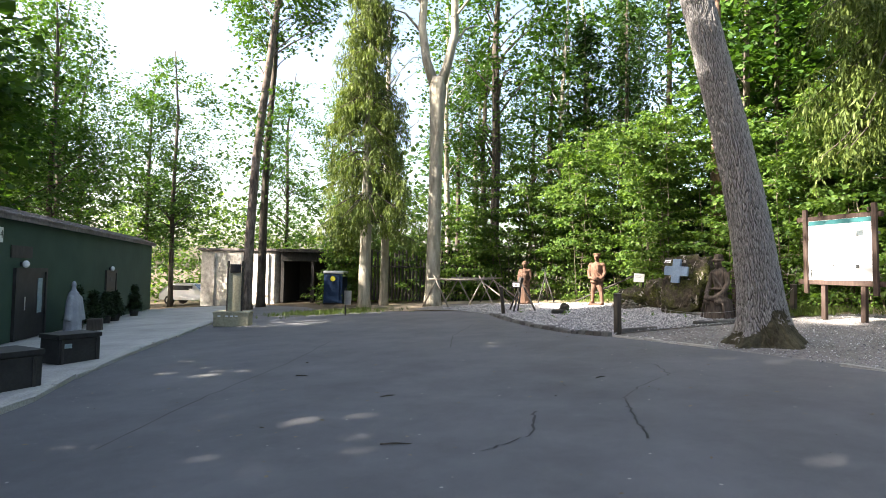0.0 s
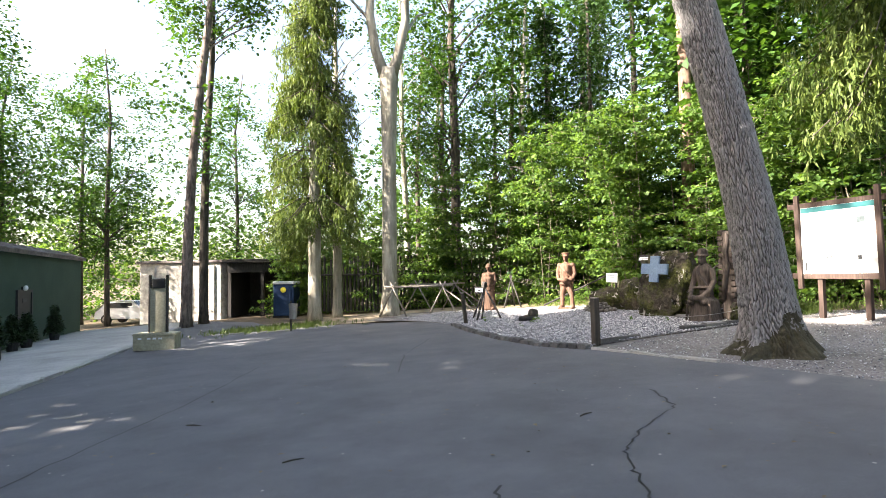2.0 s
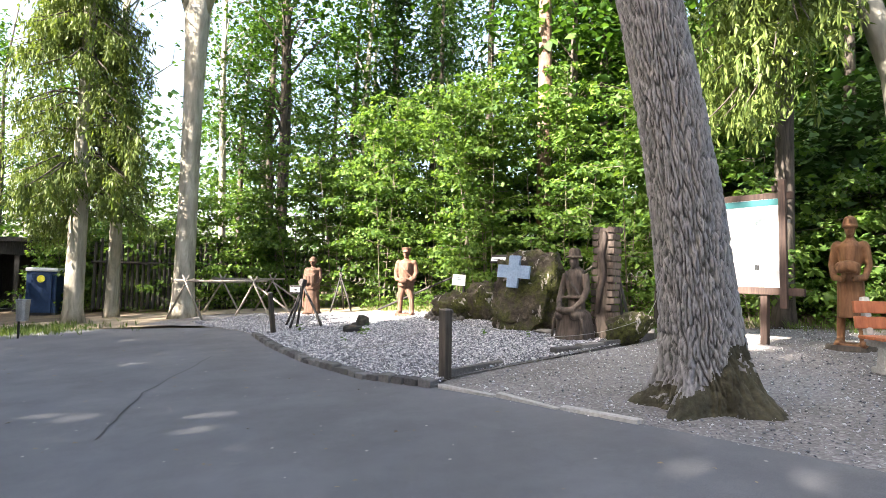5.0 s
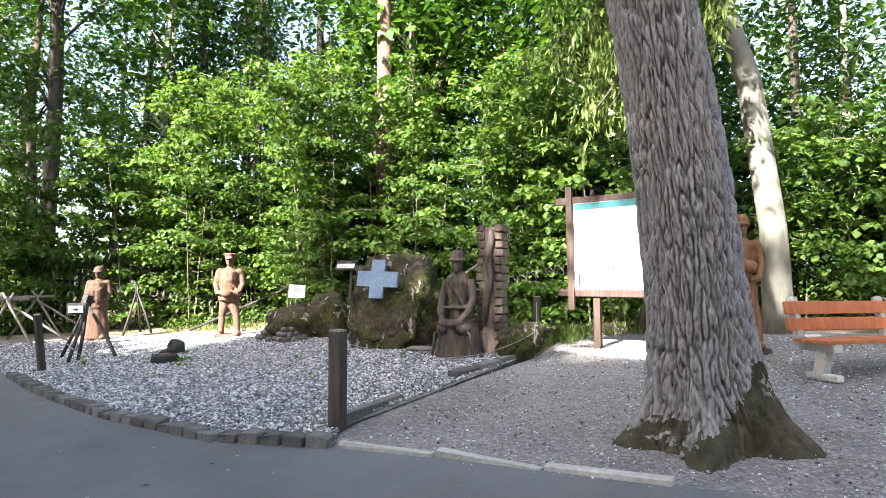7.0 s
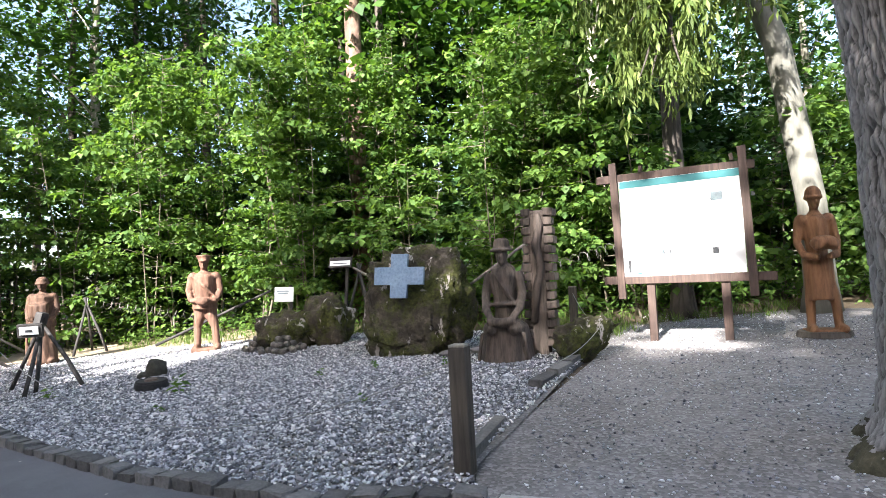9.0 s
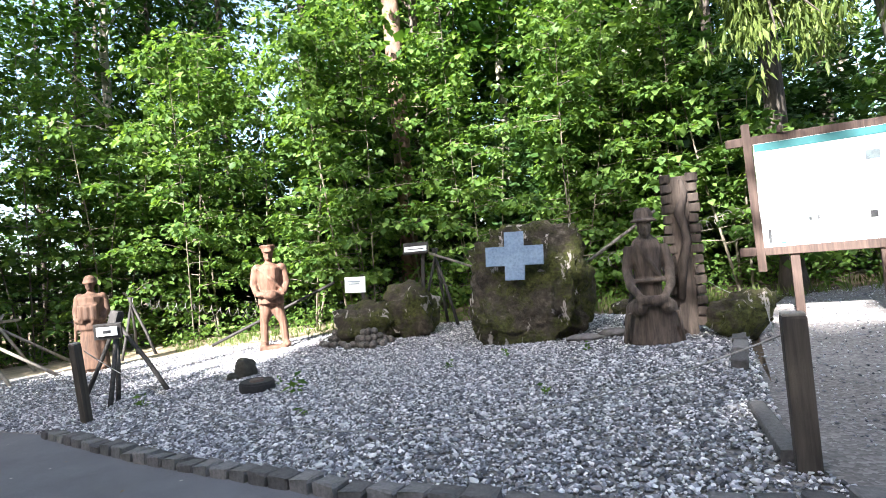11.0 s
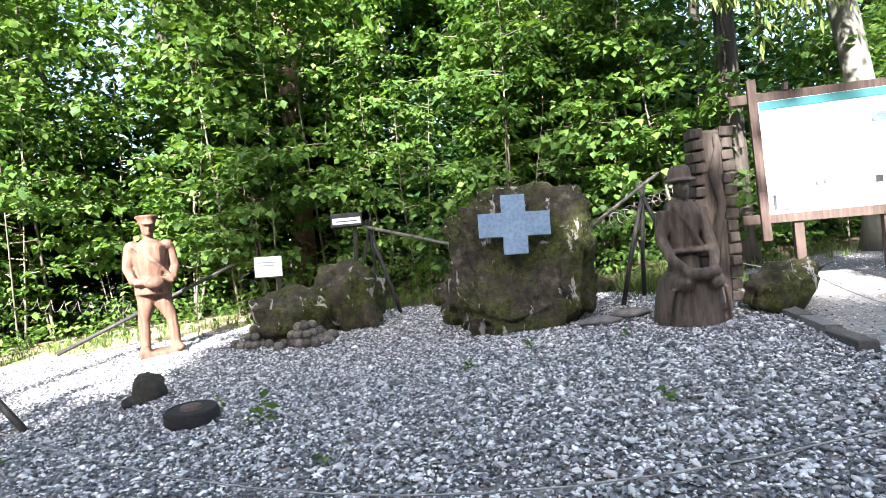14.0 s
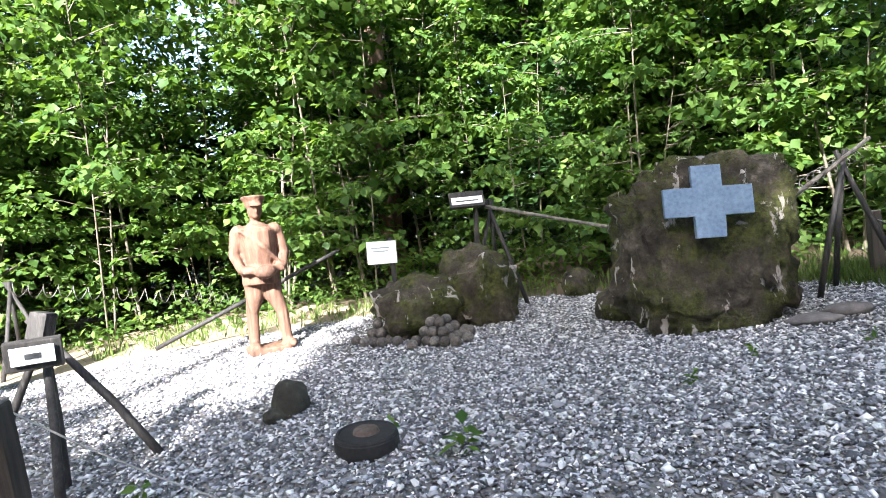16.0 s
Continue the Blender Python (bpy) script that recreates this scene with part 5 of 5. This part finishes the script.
# notice board
TL, TR = Vector((9.78, 14.42, 0)), Vector((10.2, 12.72, 0))
wide = (TR - TL).length
brd = thing("notice_board", pose(9.78, 14.42, gz(9.95), 0, 0, math.degrees(math.atan2(TR.y - TL.y, TR.x - TL.x))), "large white notice board in a crossed brown timber frame", "board")
LO, HI = 1.0, 2.53
part("panel", box(bmesh.new(), (wide, 0.03, HI - LO), (wide / 2, 0, (LO + HI) / 2)), WHITE, brd, "white printed panel")
part("header_strip", box(bmesh.new(), (wide - 0.02, 0.008, 0.11), (wide / 2, -0.02, HI - 0.06)), TEAL, brd, "teal header strip")
for k, (bx, bz, bw, bh, m) in enumerate(((1.42, HI - 0.38, 0.16, 0.12, PALEINK), (1.36, HI - 0.42, 0.05, 0.05, INK), (1.9, HI - 0.4, 0.05, 0.06, INK), (0.55, LO + 0.42, 0.16, 0.22, PALEINK), (0.62, LO + 0.36, 0.04, 0.06, INK), (0.72, LO + 0.37, 0.03, 0.06, INK), (1.36, LO + 0.34, 0.08, 0.09, INK), (0.1, LO + 0.16, 0.04, 0.2, INK), (1.86, LO + 0.08, 0.22, 0.02, INK), (0.25, LO + 0.05, 0.1, 0.02, TEAL))):
    part("print", box(bmesh.new(), (bw, 0.006, bh), (bx, -0.019, bz)), m, brd)
for z, x0, x1 in ((HI + 0.05, -0.36, wide + 0.2), (LO - 0.06, -0.32, wide + 0.38)):
    part("crossbar", box(bmesh.new(), (x1 - x0, 0.07, 0.13), ((x0 + x1) / 2, 0.02, z), (0, 0.6, 0), 0.01), BOARDWOOD, brd)
for x in (-0.06, wide + 0.06):
    part("upright", box(bmesh.new(), (0.115, 0.075, HI - LO + 0.66), (x, -0.035, (HI + LO) / 2 - 0.02), (0, -1.0, 0), 0.01), BOARDWOOD, brd)
for u in (0.22, 0.83):
    part("leg", box(bmesh.new(), (0.12, 0.1, LO + 0.5), (wide * u, 0.075, (LO + 0.5) / 2 - 0.08), (0, 0, 0), 0.01), BOARDWOOD, brd)
part("lug", box(bmesh.new(), (0.05, 0.1, 0.1), (0.35, 0.0, HI + 0.17), (0, 8, 0)), BOARDWOOD, brd)
part("lug", box(bmesh.new(), (0.05, 0.1, 0.1), (1.65, 0.0, HI + 0.17), (0, -8, 0)), BOARDWOOD, brd)

# bench
bch = thing("park_bench", pose(9.05, 10.4, gz(9.3), 0, 0, -23), "park bench with orange-brown slats on grey stone supports", "bench")
for k, z in enumerate((0.82, 0.62)):
    part("back_slat", box(bmesh.new(), (1.75, 0.045, 0.16), (0.8, 0.33 + 0.03 * (1 - k), z), (-10, 0, 0), 0.012), REDWOOD, bch)
for k in range(3):
    part("seat_slat", box(bmesh.new(), (1.75, 0.13, 0.045), (0.8, -0.12 + k * 0.16, 0.44), (0, 0, 0), 0.012), REDWOOD, bch)
for x in (0.1, 1.5):
    bm = bmesh.new()
    box(bm, (0.12, 0.5, 0.1), (x, 0.05, 0.37), bevel=0.02)
    box(bm, (0.12, 0.14, 0.34), (x, 0.02, 0.16), (10, 0, 0), 0.02)
    box(bm, (0.12, 0.4, 0.08), (x, 0.0, 0.03), bevel=0.02)
    box(bm, (0.1, 0.09, 0.6), (x, 0.36, 0.66), (-10, 0, 0), 0.03)
    part("support", bm, CONCRETE, bch, "grey cast stone support")

# posts and cords
def fence_post(x, y, h, lean, label, wide=0.135):
    p = thing("wooden_post", pose(x, y, gz(x) - 0.05, lean[0], lean[1], 20), label, "post", "posts round the bed")
    part("shaft", box(bmesh.new(), (wide, wide, h + 0.05), (0, 0, (h + 0.05) / 2), bevel=0.02), POSTWOOD, p)
    part("top", box(bmesh.new(), (wide - 0.01, wide - 0.01, 0.02), (0, 0, h + 0.055), bevel=0.008), OLDLOG, p, "pale sawn top")


fence_post(4.2, 12.93, 0.93, (0, -1), "square weathered wooden post at the kerb's corner")
fence_post(2.55, 20.3, 1.0, (4, -9), "dark leaning wooden post at the kerb", 0.105)
fence_post(10.1, 15.6, 0.85, (0, 2), "slim grey post at the edge of the bed")


def cord(name, a, b, sag, mat, label, rad=0.007, n=16, category="cord"):
    pts = [Vector(a).lerp(Vector(b), i / n) - Vector((0, 0, sag * 4 * (i / n) * (1 - i / n))) for i in range(n + 1)]
    return tagged(link_mesh(name, tube(bmesh.new(), pts, rad, 5), mat, smooth=True), label, category)


cord("sagging_cord", (4.2, 12.93, 1.08), (2.55, 20.3, 1.03), 0.78, ROPE, "thin pale cord sagging between the posts", 0.006)
cord("sagging_cord", (4.2, 12.93, 1.08), (8.45, 14.15, 0.93), 0.28, ROPE, "thin pale cord sagging to the mossy boulder", 0.005)
cord("sagging_cord", (8.45, 14.15, 0.93), (10.1, 15.6, 1.35), 0.12, ROPE, "thin pale cord tied to the slim post", 0.006)


def barbed(name, a, b, coil, turns, label):
    """A taut strand with a loose coil of barbed wire round it."""
    a, b = Vector(a), Vector(b)
    way = (b - a).normalized()
    s = way.orthogonal().normalized()
    u = way.cross(s)
    w = thing(name, pose(*a), label, "wire")
    n = turns * 12
    pts = [(b - a) * (i / n) + (s * math.cos(i * math.pi / 6) + u * math.sin(i * math.pi / 6)) * coil * (1 + 0.25 * noise.noise((i * 0.3, 0, 0))) for i in range(n + 1)]
    part("coil", tube(bmesh.new(), pts, 0.005, 4), WIRE, w)
    bm = bmesh.new()
    for i in range(0, n, 5):
        p, d = pts[i], Vector((noise.noise((i, 1, 0)), noise.noise((i, 2, 0)), noise.noise((i, 3, 0)))).normalized() * 0.03
        tube(bm, [p - d, p + d], 0.004, 3)
    ob = part("barbs", bm, WIRE, w)
    ob["kind"] = "stuff"
    return w


def pole(a, b, r0, r1, mat, label, seed=0, name="wooden_pole"):
    a, b = Vector(a), Vector(b)
    pts = [a.lerp(b, i / 6) + Vector((noise.noise((i, seed, 0)), noise.noise((i, seed, 5)), noise.noise((i, seed, 9)))) * 0.03 for i in range(7)]
    return tagged(link_mesh(name, tube(bmesh.new(), pts, [r0 + (r1 - r0) * i / 6 for i in range(7)], 9, wob=0.15, seed=seed), mat, smooth=True), label, "pole")


def tripod(x, y, h, feet, mat, label, head=True, group="tripods"):
    t = thing("pole_tripod", pose(x, y, gz(x)), label, "tripod", group)
    for k, (fx, fy) in enumerate(feet):
        d = Vector((fx - x, fy - y, -0.03))
        top = Vector((0, 0, h)) - d * 0.12
        top.z = h + 0.12
        part("leg", tube(bmesh.new(), [d, d.lerp(top, 0.4) + Vector((0.02, 0.01, 0.02)), top], [0.034, 0.032, 0.027], 9, wob=0.15, seed=k), mat, t, smooth=True)
    if head:
        part("head", box(bmesh.new(), (0.15, 0.15, 0.24), (0, 0, h + 0.05), (12, 8, 30), 0.03), TAR, t, "black lashed head")
    return t


def gzp(x, y, z):
    return (x, y, gz(x) + z)


t1 = tripod(3.38, 21.65, 1.1, ((3.02, 22.05), (3.85, 20.98), (2.98, 20.85), (3.2, 21.2)), TAR, "blackened pole tripod carrying a small white label")
box_ = box(bmesh.new(), (0.36, 0.08, 0.22), (-0.2, -0.27, 0.99), (10, 0, TOWARD), 0.01)
part("plate", box_, TAR, t1)
part("label_card", box(bmesh.new(), (0.27, 0.012, 0.13), (-0.235, -0.325, 0.99), (10, 0, TOWARD)), WHITE, t1, "small white label")
part("writing", box(bmesh.new(), (0.1, 0.004, 0.04), (-0.238, -0.333, 0.985), (10, 0, TOWARD)), INK, t1)
tripod(5.35, 26.6, 1.25, ((4.95, 26.2), (5.7, 26.2), (5.6, 27.1)), TAR, "dark pole tripod holding barbed wire at the bushes", False)
barbed("barbed_wire_coil", gzp(5.35, 26.6, 1.25), gzp(7.6, 24.4, 0.55), 0.1, 16, "grey coil of barbed wire strung to the bushes")
barbed("barbed_wire_coil", gzp(9.6, 16.9, 1.0), gzp(12.6, 15.4, 1.6), 0.1, 16, "grey coil of barbed wire strung behind the display")
pole(gzp(6.3, 24.7, 0.1), gzp(8.15, 22.6, 1.15), 0.035, 0.03, TAR, "dark leaning pole behind the carved soldier", 1)
pole((8.95, 20.4, 2.05), (8.2, 18.25, 1.55), 0.028, 0.022, BIRCHPOLE, "pale peeling birch pole resting on the boulder", 2)
pole((8.55, 16.8, 1.5), (9.1, 15.7, 2.3), 0.028, 0.022, BIRCHPOLE, "leaning pale birch pole behind the boulder", 3)
tripod(9.25, 15.95, 1.55, ((8.95, 16.3), (9.6, 16.1), (9.25, 15.4)), TAR, "dark pole tripod behind the kneeling figure", False)
tripod(9.1, 20.4, 1.5, ((8.85, 20.75), (9.5, 20.55), (9.15, 19.95)), TAR, "dark pole tripod behind the boulder", False)

# small signs
sg = thing("small_sign", pose(7.95, 21.65, gz(7.95), 0, 0, -48), "small white sign on a dark wooden stake", "sign")
part("stake", box(bmesh.new(), (0.07, 0.05, 1.3), (0.15, 0.03, 0.62), (0, -1, 0), 0.008), TAR, sg)
part("panel", box(bmesh.new(), (0.43, 0.02, 0.33), (0, -0.005, 1.07), (-6, 2, 0), 0.004), WHITE, sg)
for k in range(3):
    part("writing", box(bmesh.new(), (0.26 - 0.05 * k, 0.003, 0.014), (-0.02, -0.02 + 0.004 * k, 1.14 - k * 0.05), (-6, 2, 0)), PALEINK, sg)
sg = thing("lectern_sign", pose(8.75, 20.6, gz(8.75), 0, 0, -55), "small slanted white label on a dark post by the boulder", "sign")
part("post", box(bmesh.new(), (0.07, 0.07, 1.62), (0.08, 0.05, 0.8), (0, 4, 0), 0.01), TAR, sg)
part("back_board", box(bmesh.new(), (0.52, 0.06, 0.26), (0, 0, 1.66), (-28, 0, 0), 0.01), TAR, sg)
part("label_card", box(bmesh.new(), (0.46, 0.012, 0.12), (0, -0.035, 1.65), (-28, 0, 0)), WHITE, sg)
part("writing", box(bmesh.new(), (0.34, 0.004, 0.02), (0, -0.043, 1.645), (-28, 0, 0)), INK, sg)

# trestle barriers wound with barbed wire
def trestle(x, y, rz, length):
    t = thing("trestle_barrier", pose(x, y, gz(x), 0, 0, rz), "grey wooden trestle barrier wound with barbed wire", "barrier", "barriers")
    part("beam", tube(bmesh.new(), [(-length / 2, 0, 1.22), (0, 0.02, 1.2), (length / 2, 0, 1.25)], [0.04, 0.042, 0.036], 9, wob=0.15), OLDLOG, t, smooth=True)
    for e in (-length / 2 + 0.35, length / 2 - 0.45):
        for s in (-1, 1):
            part("leg", tube(bmesh.new(), [(e - s * 0.5, s * 0.6, 0), (e - s * 0.02, s * 0.08, 1.1), (e + s * 0.1, -s * 0.1, 1.4)], [0.034, 0.032, 0.028], 8, wob=0.15, seed=s), OLDLOG, t, smooth=True)
    n = int(length * 40)
    part("wire_coil", tube(bmesh.new(), [(-length / 2 + length * i / n, math.cos(i * 0.6) * 0.1, 1.18 + math.sin(i * 0.6) * 0.11) for i in range(n + 1)], 0.006, 4), WIRE, t)
    part("brace", tube(bmesh.new(), [(length / 2 - 0.45, 0.1, 1.15), (length / 2 + 0.95, -0.6, 0.05)], [0.03, 0.034], 8), OLDLOG, t, smooth=True)


trestle(1.35, 26.2, 4, 2.9)
trestle(2.3, 28.1, 12, 2.6)

# ---- kerbs, stones and litter ----
def lay(line, step, width, high, mat, parent, name, seed, gap=0.012, rise=0.05, rough=1.0):
    """Kerb pieces along a line, sharing four meshes."""
    r = random.Random(seed)
    kinds = []
    for k in range(4):
        bm = box(bmesh.new(), (step - gap, width, high), (0, 0, 0), bevel=0.014)
        for v in bm.verts:
            v.co += Vector((r.uniform(-1, 1), r.uniform(-1, 1), r.uniform(-1, 1))) * 0.008 * rough
        m = bpy.data.meshes.new(name)
        bm.to_mesh(m)
        bm.free()
        m.materials.append(mat)
        kinds.append(m)
    pts = [Vector(p) for p in line]
    d = [0.0]
    for a, b in zip(pts, pts[1:]):
        d.append(d[-1] + (b - a).length)
    s = step / 2
    while s < d[-1]:
        i = max(k for k in range(len(d) - 1) if d[k] <= s)
        p = pts[i].lerp(pts[i + 1], (s - d[i]) / (d[i + 1] - d[i]))
        w = pts[i + 1] - pts[i]
        ob = new(name, kinds[r.randrange(4)])
        ob.parent = parent
        ob.matrix_basis = pose(p.x, p.y, gz(p.x) - high / 2 + rise + r.uniform(-0.012, 0.012) * rough, r.uniform(-3, 3) * rough, r.uniform(-2, 2) * rough, math.degrees(math.atan2(w.y, w.x)) + r.uniform(-3, 3))
        s += step


kerb = tagged(new("kerb"), "row of weathered granite setts edging the gravel bed", "kerb", kind="structure")
lay([p for p in KERB], 0.23, 0.17, 0.22, SETT, kerb, "sett", 1, 0.03, 0.08, 1.5)
edging = tagged(new("path_edging"), "low concrete edging between tarmac and path", "kerb", kind="structure")
lay([(3.92, 12.4), (4.38, 11.5), (4.85, 10.4), (5.05, 9.9)], 0.9, 0.1, 0.2, CONCRETE, edging, "edging_stone", 2, 0.02, 0.03)
lay([(5.75, 7.75), (6.4, 6.4), (7.6, 3.5), (10.5, -4.0)], 0.95, 0.1, 0.2, CONCRETE, edging, "edging_stone", 3, 0.02, 0.03)
lay([(4.25, 13.0), (5.5, 13.6)], 1.2, 0.12, 0.2, SETT, edging, "edging_stone", 4, 0.02, 0.08)
lay([(6.5, 13.95), (7.5, 14.2), (8.3, 14.45), (9.2, 14.9), (10.0, 15.4)], 0.62, 0.16, 0.2, SETT, edging, "edging_stone", 5, 0.02, 0.09)
pav_kerb = tagged(new("pavement_kerb"), "low grey kerb of the pavement by the green building", "kerb", kind="structure")
lay(PAVE, 1.0, 0.1, 0.24, CONCRETE, pav_kerb, "kerb_stone", 6, 0.01, 0.075)

BED = [Vector(p) for p in KERB[::-1] + [(1.75, 21.5), (0.9, 23.4), (0.5, 25.3), (2.5, 27.0), (6.5, 24.6), (8.9, 22.2), (9.6, 20.0), (10.2, 17.5), (9.9, 15.6), (8.5, 14.4), (6.3, 13.7), (4.25, 13.0)]]


def inside(px_, py_):
    c = np.zeros(len(px_), bool)
    for a, b in zip(BED, BED[1:] + BED[:1]):
        hit = ((a.y > py_) != (b.y > py_)) & (px_ < (b.x - a.x) * (py_ - a.y) / (b.y - a.y + 1e-12) + a.x)
        c ^= hit
    return c


def stones(name, px_, py_, size, mat, seed, dz, label):
    rng = np.random.default_rng(seed)
    n = len(px_)
    octa = np.array([(1, 0, 0), (-1, 0, 0), (0, 1, 0), (0, -1, 0), (0, 0, 1), (0, 0, -1)], float)
    co = octa[None] * rng.uniform(0.7, 1.25, (n, 6, 1)) + rng.normal(0, 0.22, (n, 6, 3))
    co *= (size * rng.lognormal(0, 0.33, n))[:, None, None] * rng.uniform([0.7, 0.6, 0.35], [1.3, 1.0, 0.75], (n, 3))[:, None, :]
    a, t = rng.random(n) * 6.283, rng.normal(0, 0.35, n)
    ca, sa, ct, st_ = np.cos(a)[:, None], np.sin(a)[:, None], np.cos(t)[:, None], np.sin(t)[:, None]
    x, y, z = co[..., 0], co[..., 1] * ct - co[..., 2] * st_, co[..., 1] * st_ + co[..., 2] * ct
    co = np.stack([x * ca - y * sa + px_[:, None], x * sa + y * ca + py_[:, None], z + (0.0587 * px_ + dz + rng.uniform(0, 0.014, n))[:, None]], -1)
    f = np.array([(4, 0, 2), (4, 2, 1), (4, 1, 3), (4, 3, 0), (5, 2, 0), (5, 1, 2), (5, 3, 1), (5, 0, 3)])
    tris = (np.arange(n)[:, None, None] * 6 + f[None]).reshape(-1, 3)
    return tagged(link_mesh(name, arr_mesh(name, co.reshape(-1, 3), tris), mat), label, "gravel", kind="stuff")


rng = np.random.default_rng(50)
px_, py_ = rng.uniform(0.5, 10.5, 260000), rng.uniform(12.0, 27.5, 260000)
ok = inside(px_, py_)
near = np.exp(-((py_ - 16.5) / 5.5) ** 2) * 0.75 + 0.25
ok &= rng.random(len(px_)) < near
stones("gravel", px_[ok], py_[ok], 0.0175, STONE, 51, 0.015, "loose crushed grey and white stone of the bed")
bx, by = rng.uniform(4.0, 13.0, 17000), rng.uniform(5.0, 15.5, 17000)
ok = ~inside(bx, by) & (bx > np.interp(by, [4, 6.6, 8.5, 10.1, 11.3, 12.4, 15.5], [7.6, 6.5, 5.6, 4.85, 4.3, 4.2, 9.0])) & (by < 13.2 + 0.28 * (bx - 4.2))
stones("path_grit", bx[ok], by[ok], 0.011, STONE, 52, -0.01, "scattered loose grit on the path")

me = bpy.data.meshes.new("stone")
bm = bmesh.new()
bmesh.ops.create_icosphere(bm, subdivisions=1, radius=0.024)
for v in bm.verts:
    v.co = Vector((v.co.x * 1.2, v.co.y * 0.9, v.co.z * 0.6)) * (1 + 0.35 * noise.noise(v.co * 60))
bm.to_mesh(me)
bm.free()
me.materials.append(LOOSE)
bed = bpy.data.objects["gravel_bed_base"]
r = random.Random(6)
count = 0
while count < 290:
    x, y = r.uniform(2.6, 5.6), r.uniform(13.0, 19.5)
    if inside(np.array([x]), np.array([y]))[0]:
        ob = new("stone", me)
        ob.parent = bed
        k = r.uniform(0.7, 1.5)
        ob.matrix_basis = pose(x, y, gz(x) + 0.035, r.uniform(-25, 25), r.uniform(-25, 25), r.uniform(0, 360)) @ Matrix.Diagonal((k, k * r.uniform(0.7, 1.1), k, 1))
        count += 1

# cracks in the tarmac
def crack(line, seed):
    r = random.Random(seed)
    pts = []
    for a, b in zip(line, line[1:]):
        for i in range(10):
            u = i / 10
            pts.append((a[0] + (b[0] - a[0]) * u + r.uniform(-0.03, 0.03), a[1] + (b[1] - a[1]) * u + r.uniform(-0.03, 0.03)))
    co, q = [], []
    for i, (x, y) in enumerate(pts):
        w = 0.008 + 0.01 * r.random()
        co += [(x - w, y, gz(x - w) + 0.004), (x + w, y + w * 0.4, gz(x + w) + 0.004)]
        if i:
            q.append((2 * i - 2, 2 * i - 1, 2 * i + 1, 2 * i))
    tagged(link_mesh("asphalt_crack", arr_mesh("asphalt_crack", co, q), BLACK), "dark irregular crack in the asphalt", "road", kind="structure")


crack([(3.35, 8.6), (3.2, 7.7), (2.5, 7.0), (2.1, 6.4), (1.9, 5.6), (1.7, 4.6)], 1)
crack([(0.9, 5.9), (0.7, 5.0), (0.1, 4.5)], 2)
crack([(-2.6, 14.0), (-2.9, 10.5), (-3.4, 7.5), (-3.6, 5.0)], 3)
crack([(1.2, 17.0), (0.4, 14.0), (0.2, 11.5)], 4)

# weeds, grass and litter
def weed(x, y, n, s, seed):
    w = thing("weed", pose(x, y, gz(x) + 0.02), "small green weed growing through the gravel", "weed", "weeds in the gravel")
    leaves("leaf", np.array([(0, 0, 0.03), (0.01, 0.02, 0.09), (0, 0, 0.15)]) * s, n, 0.03 * s, 0.02, 0.12 * s, MAPLE, seed, w, 0.5, 0.5)


for k, (x, y, s) in enumerate(((4.38, 18.55, 1.15), (4.6, 19.3, 0.5), (5.9, 17.3, 0.5), (6.6, 16.9, 0.6), (3.2, 20.3, 0.9), (5.2, 15.4, 0.6), (7.2, 16.0, 0.6), (3.7, 17.4, 0.5))):
    weed(x, y, 5, s, 640 + k)
rng = np.random.default_rng(91)
pts = []
for k in range(1500):
    if k % 3 == 0:
        x, y = rng.normal(10.3, 0.35), rng.normal(15.7, 0.35)
    elif k % 3 == 1:
        s = rng.uniform(0.28, 0.55)
        x, y, h, n = along_line(s)
        d = rng.uniform(-2.2, -0.6)
        x, y = x + n.x * d, y + n.y * d
    else:
        x, y = rng.normal(-4.5, 1.3), rng.normal(25.0, 0.8)
    pts.append((x, y, gz(x) + 0.005))
tagged(leaves("grass_tufts", pts, 9, 0.06, 0.01, 0.15, GRASS, 92, None, 0.3, 0.1, -1.2, kind="stuff"), "sparse grass tufts along the edges", "grass")
lx, ly = rng.uniform(-6, 5, 420), rng.uniform(1.0, 22.0, 420)
ok = lx < np.interp(ly, [1, 8.5, 12.4, 20, 22], [6, 5.2, 3.5, 1.6, 1.4])
tagged(leaves("fallen_leaves", np.stack([lx[ok], ly[ok], 0.0587 * lx[ok] + 0.012], 1), 1, 0.02, 0.001, 0.045, LITTER, 93, None, 0.15, 0.6, kind="stuff"), "small fallen leaves strewn on the asphalt", "leaves")
for k, (x, y, a, l) in enumerate(((-0.6, 4.9, -8, 0.3), (-0.8, 7.1, 20, 0.2), (2.2, 7.7, 30, 0.18), (-2.3, 9.0, -30, 0.25))):
    t = link_mesh("twig", tube(bmesh.new(), [(-l / 2, 0, 0.012), (0, 0.012, 0.016), (l / 2, 0, 0.012)], [0.008, 0.009, 0.004], 6), DARKBARK)
    t.matrix_basis = pose(x, y, gz(x), 0, -3.36, a)
    tagged(t, "dry brown twig lying on the asphalt", "twig", "twigs on the asphalt")
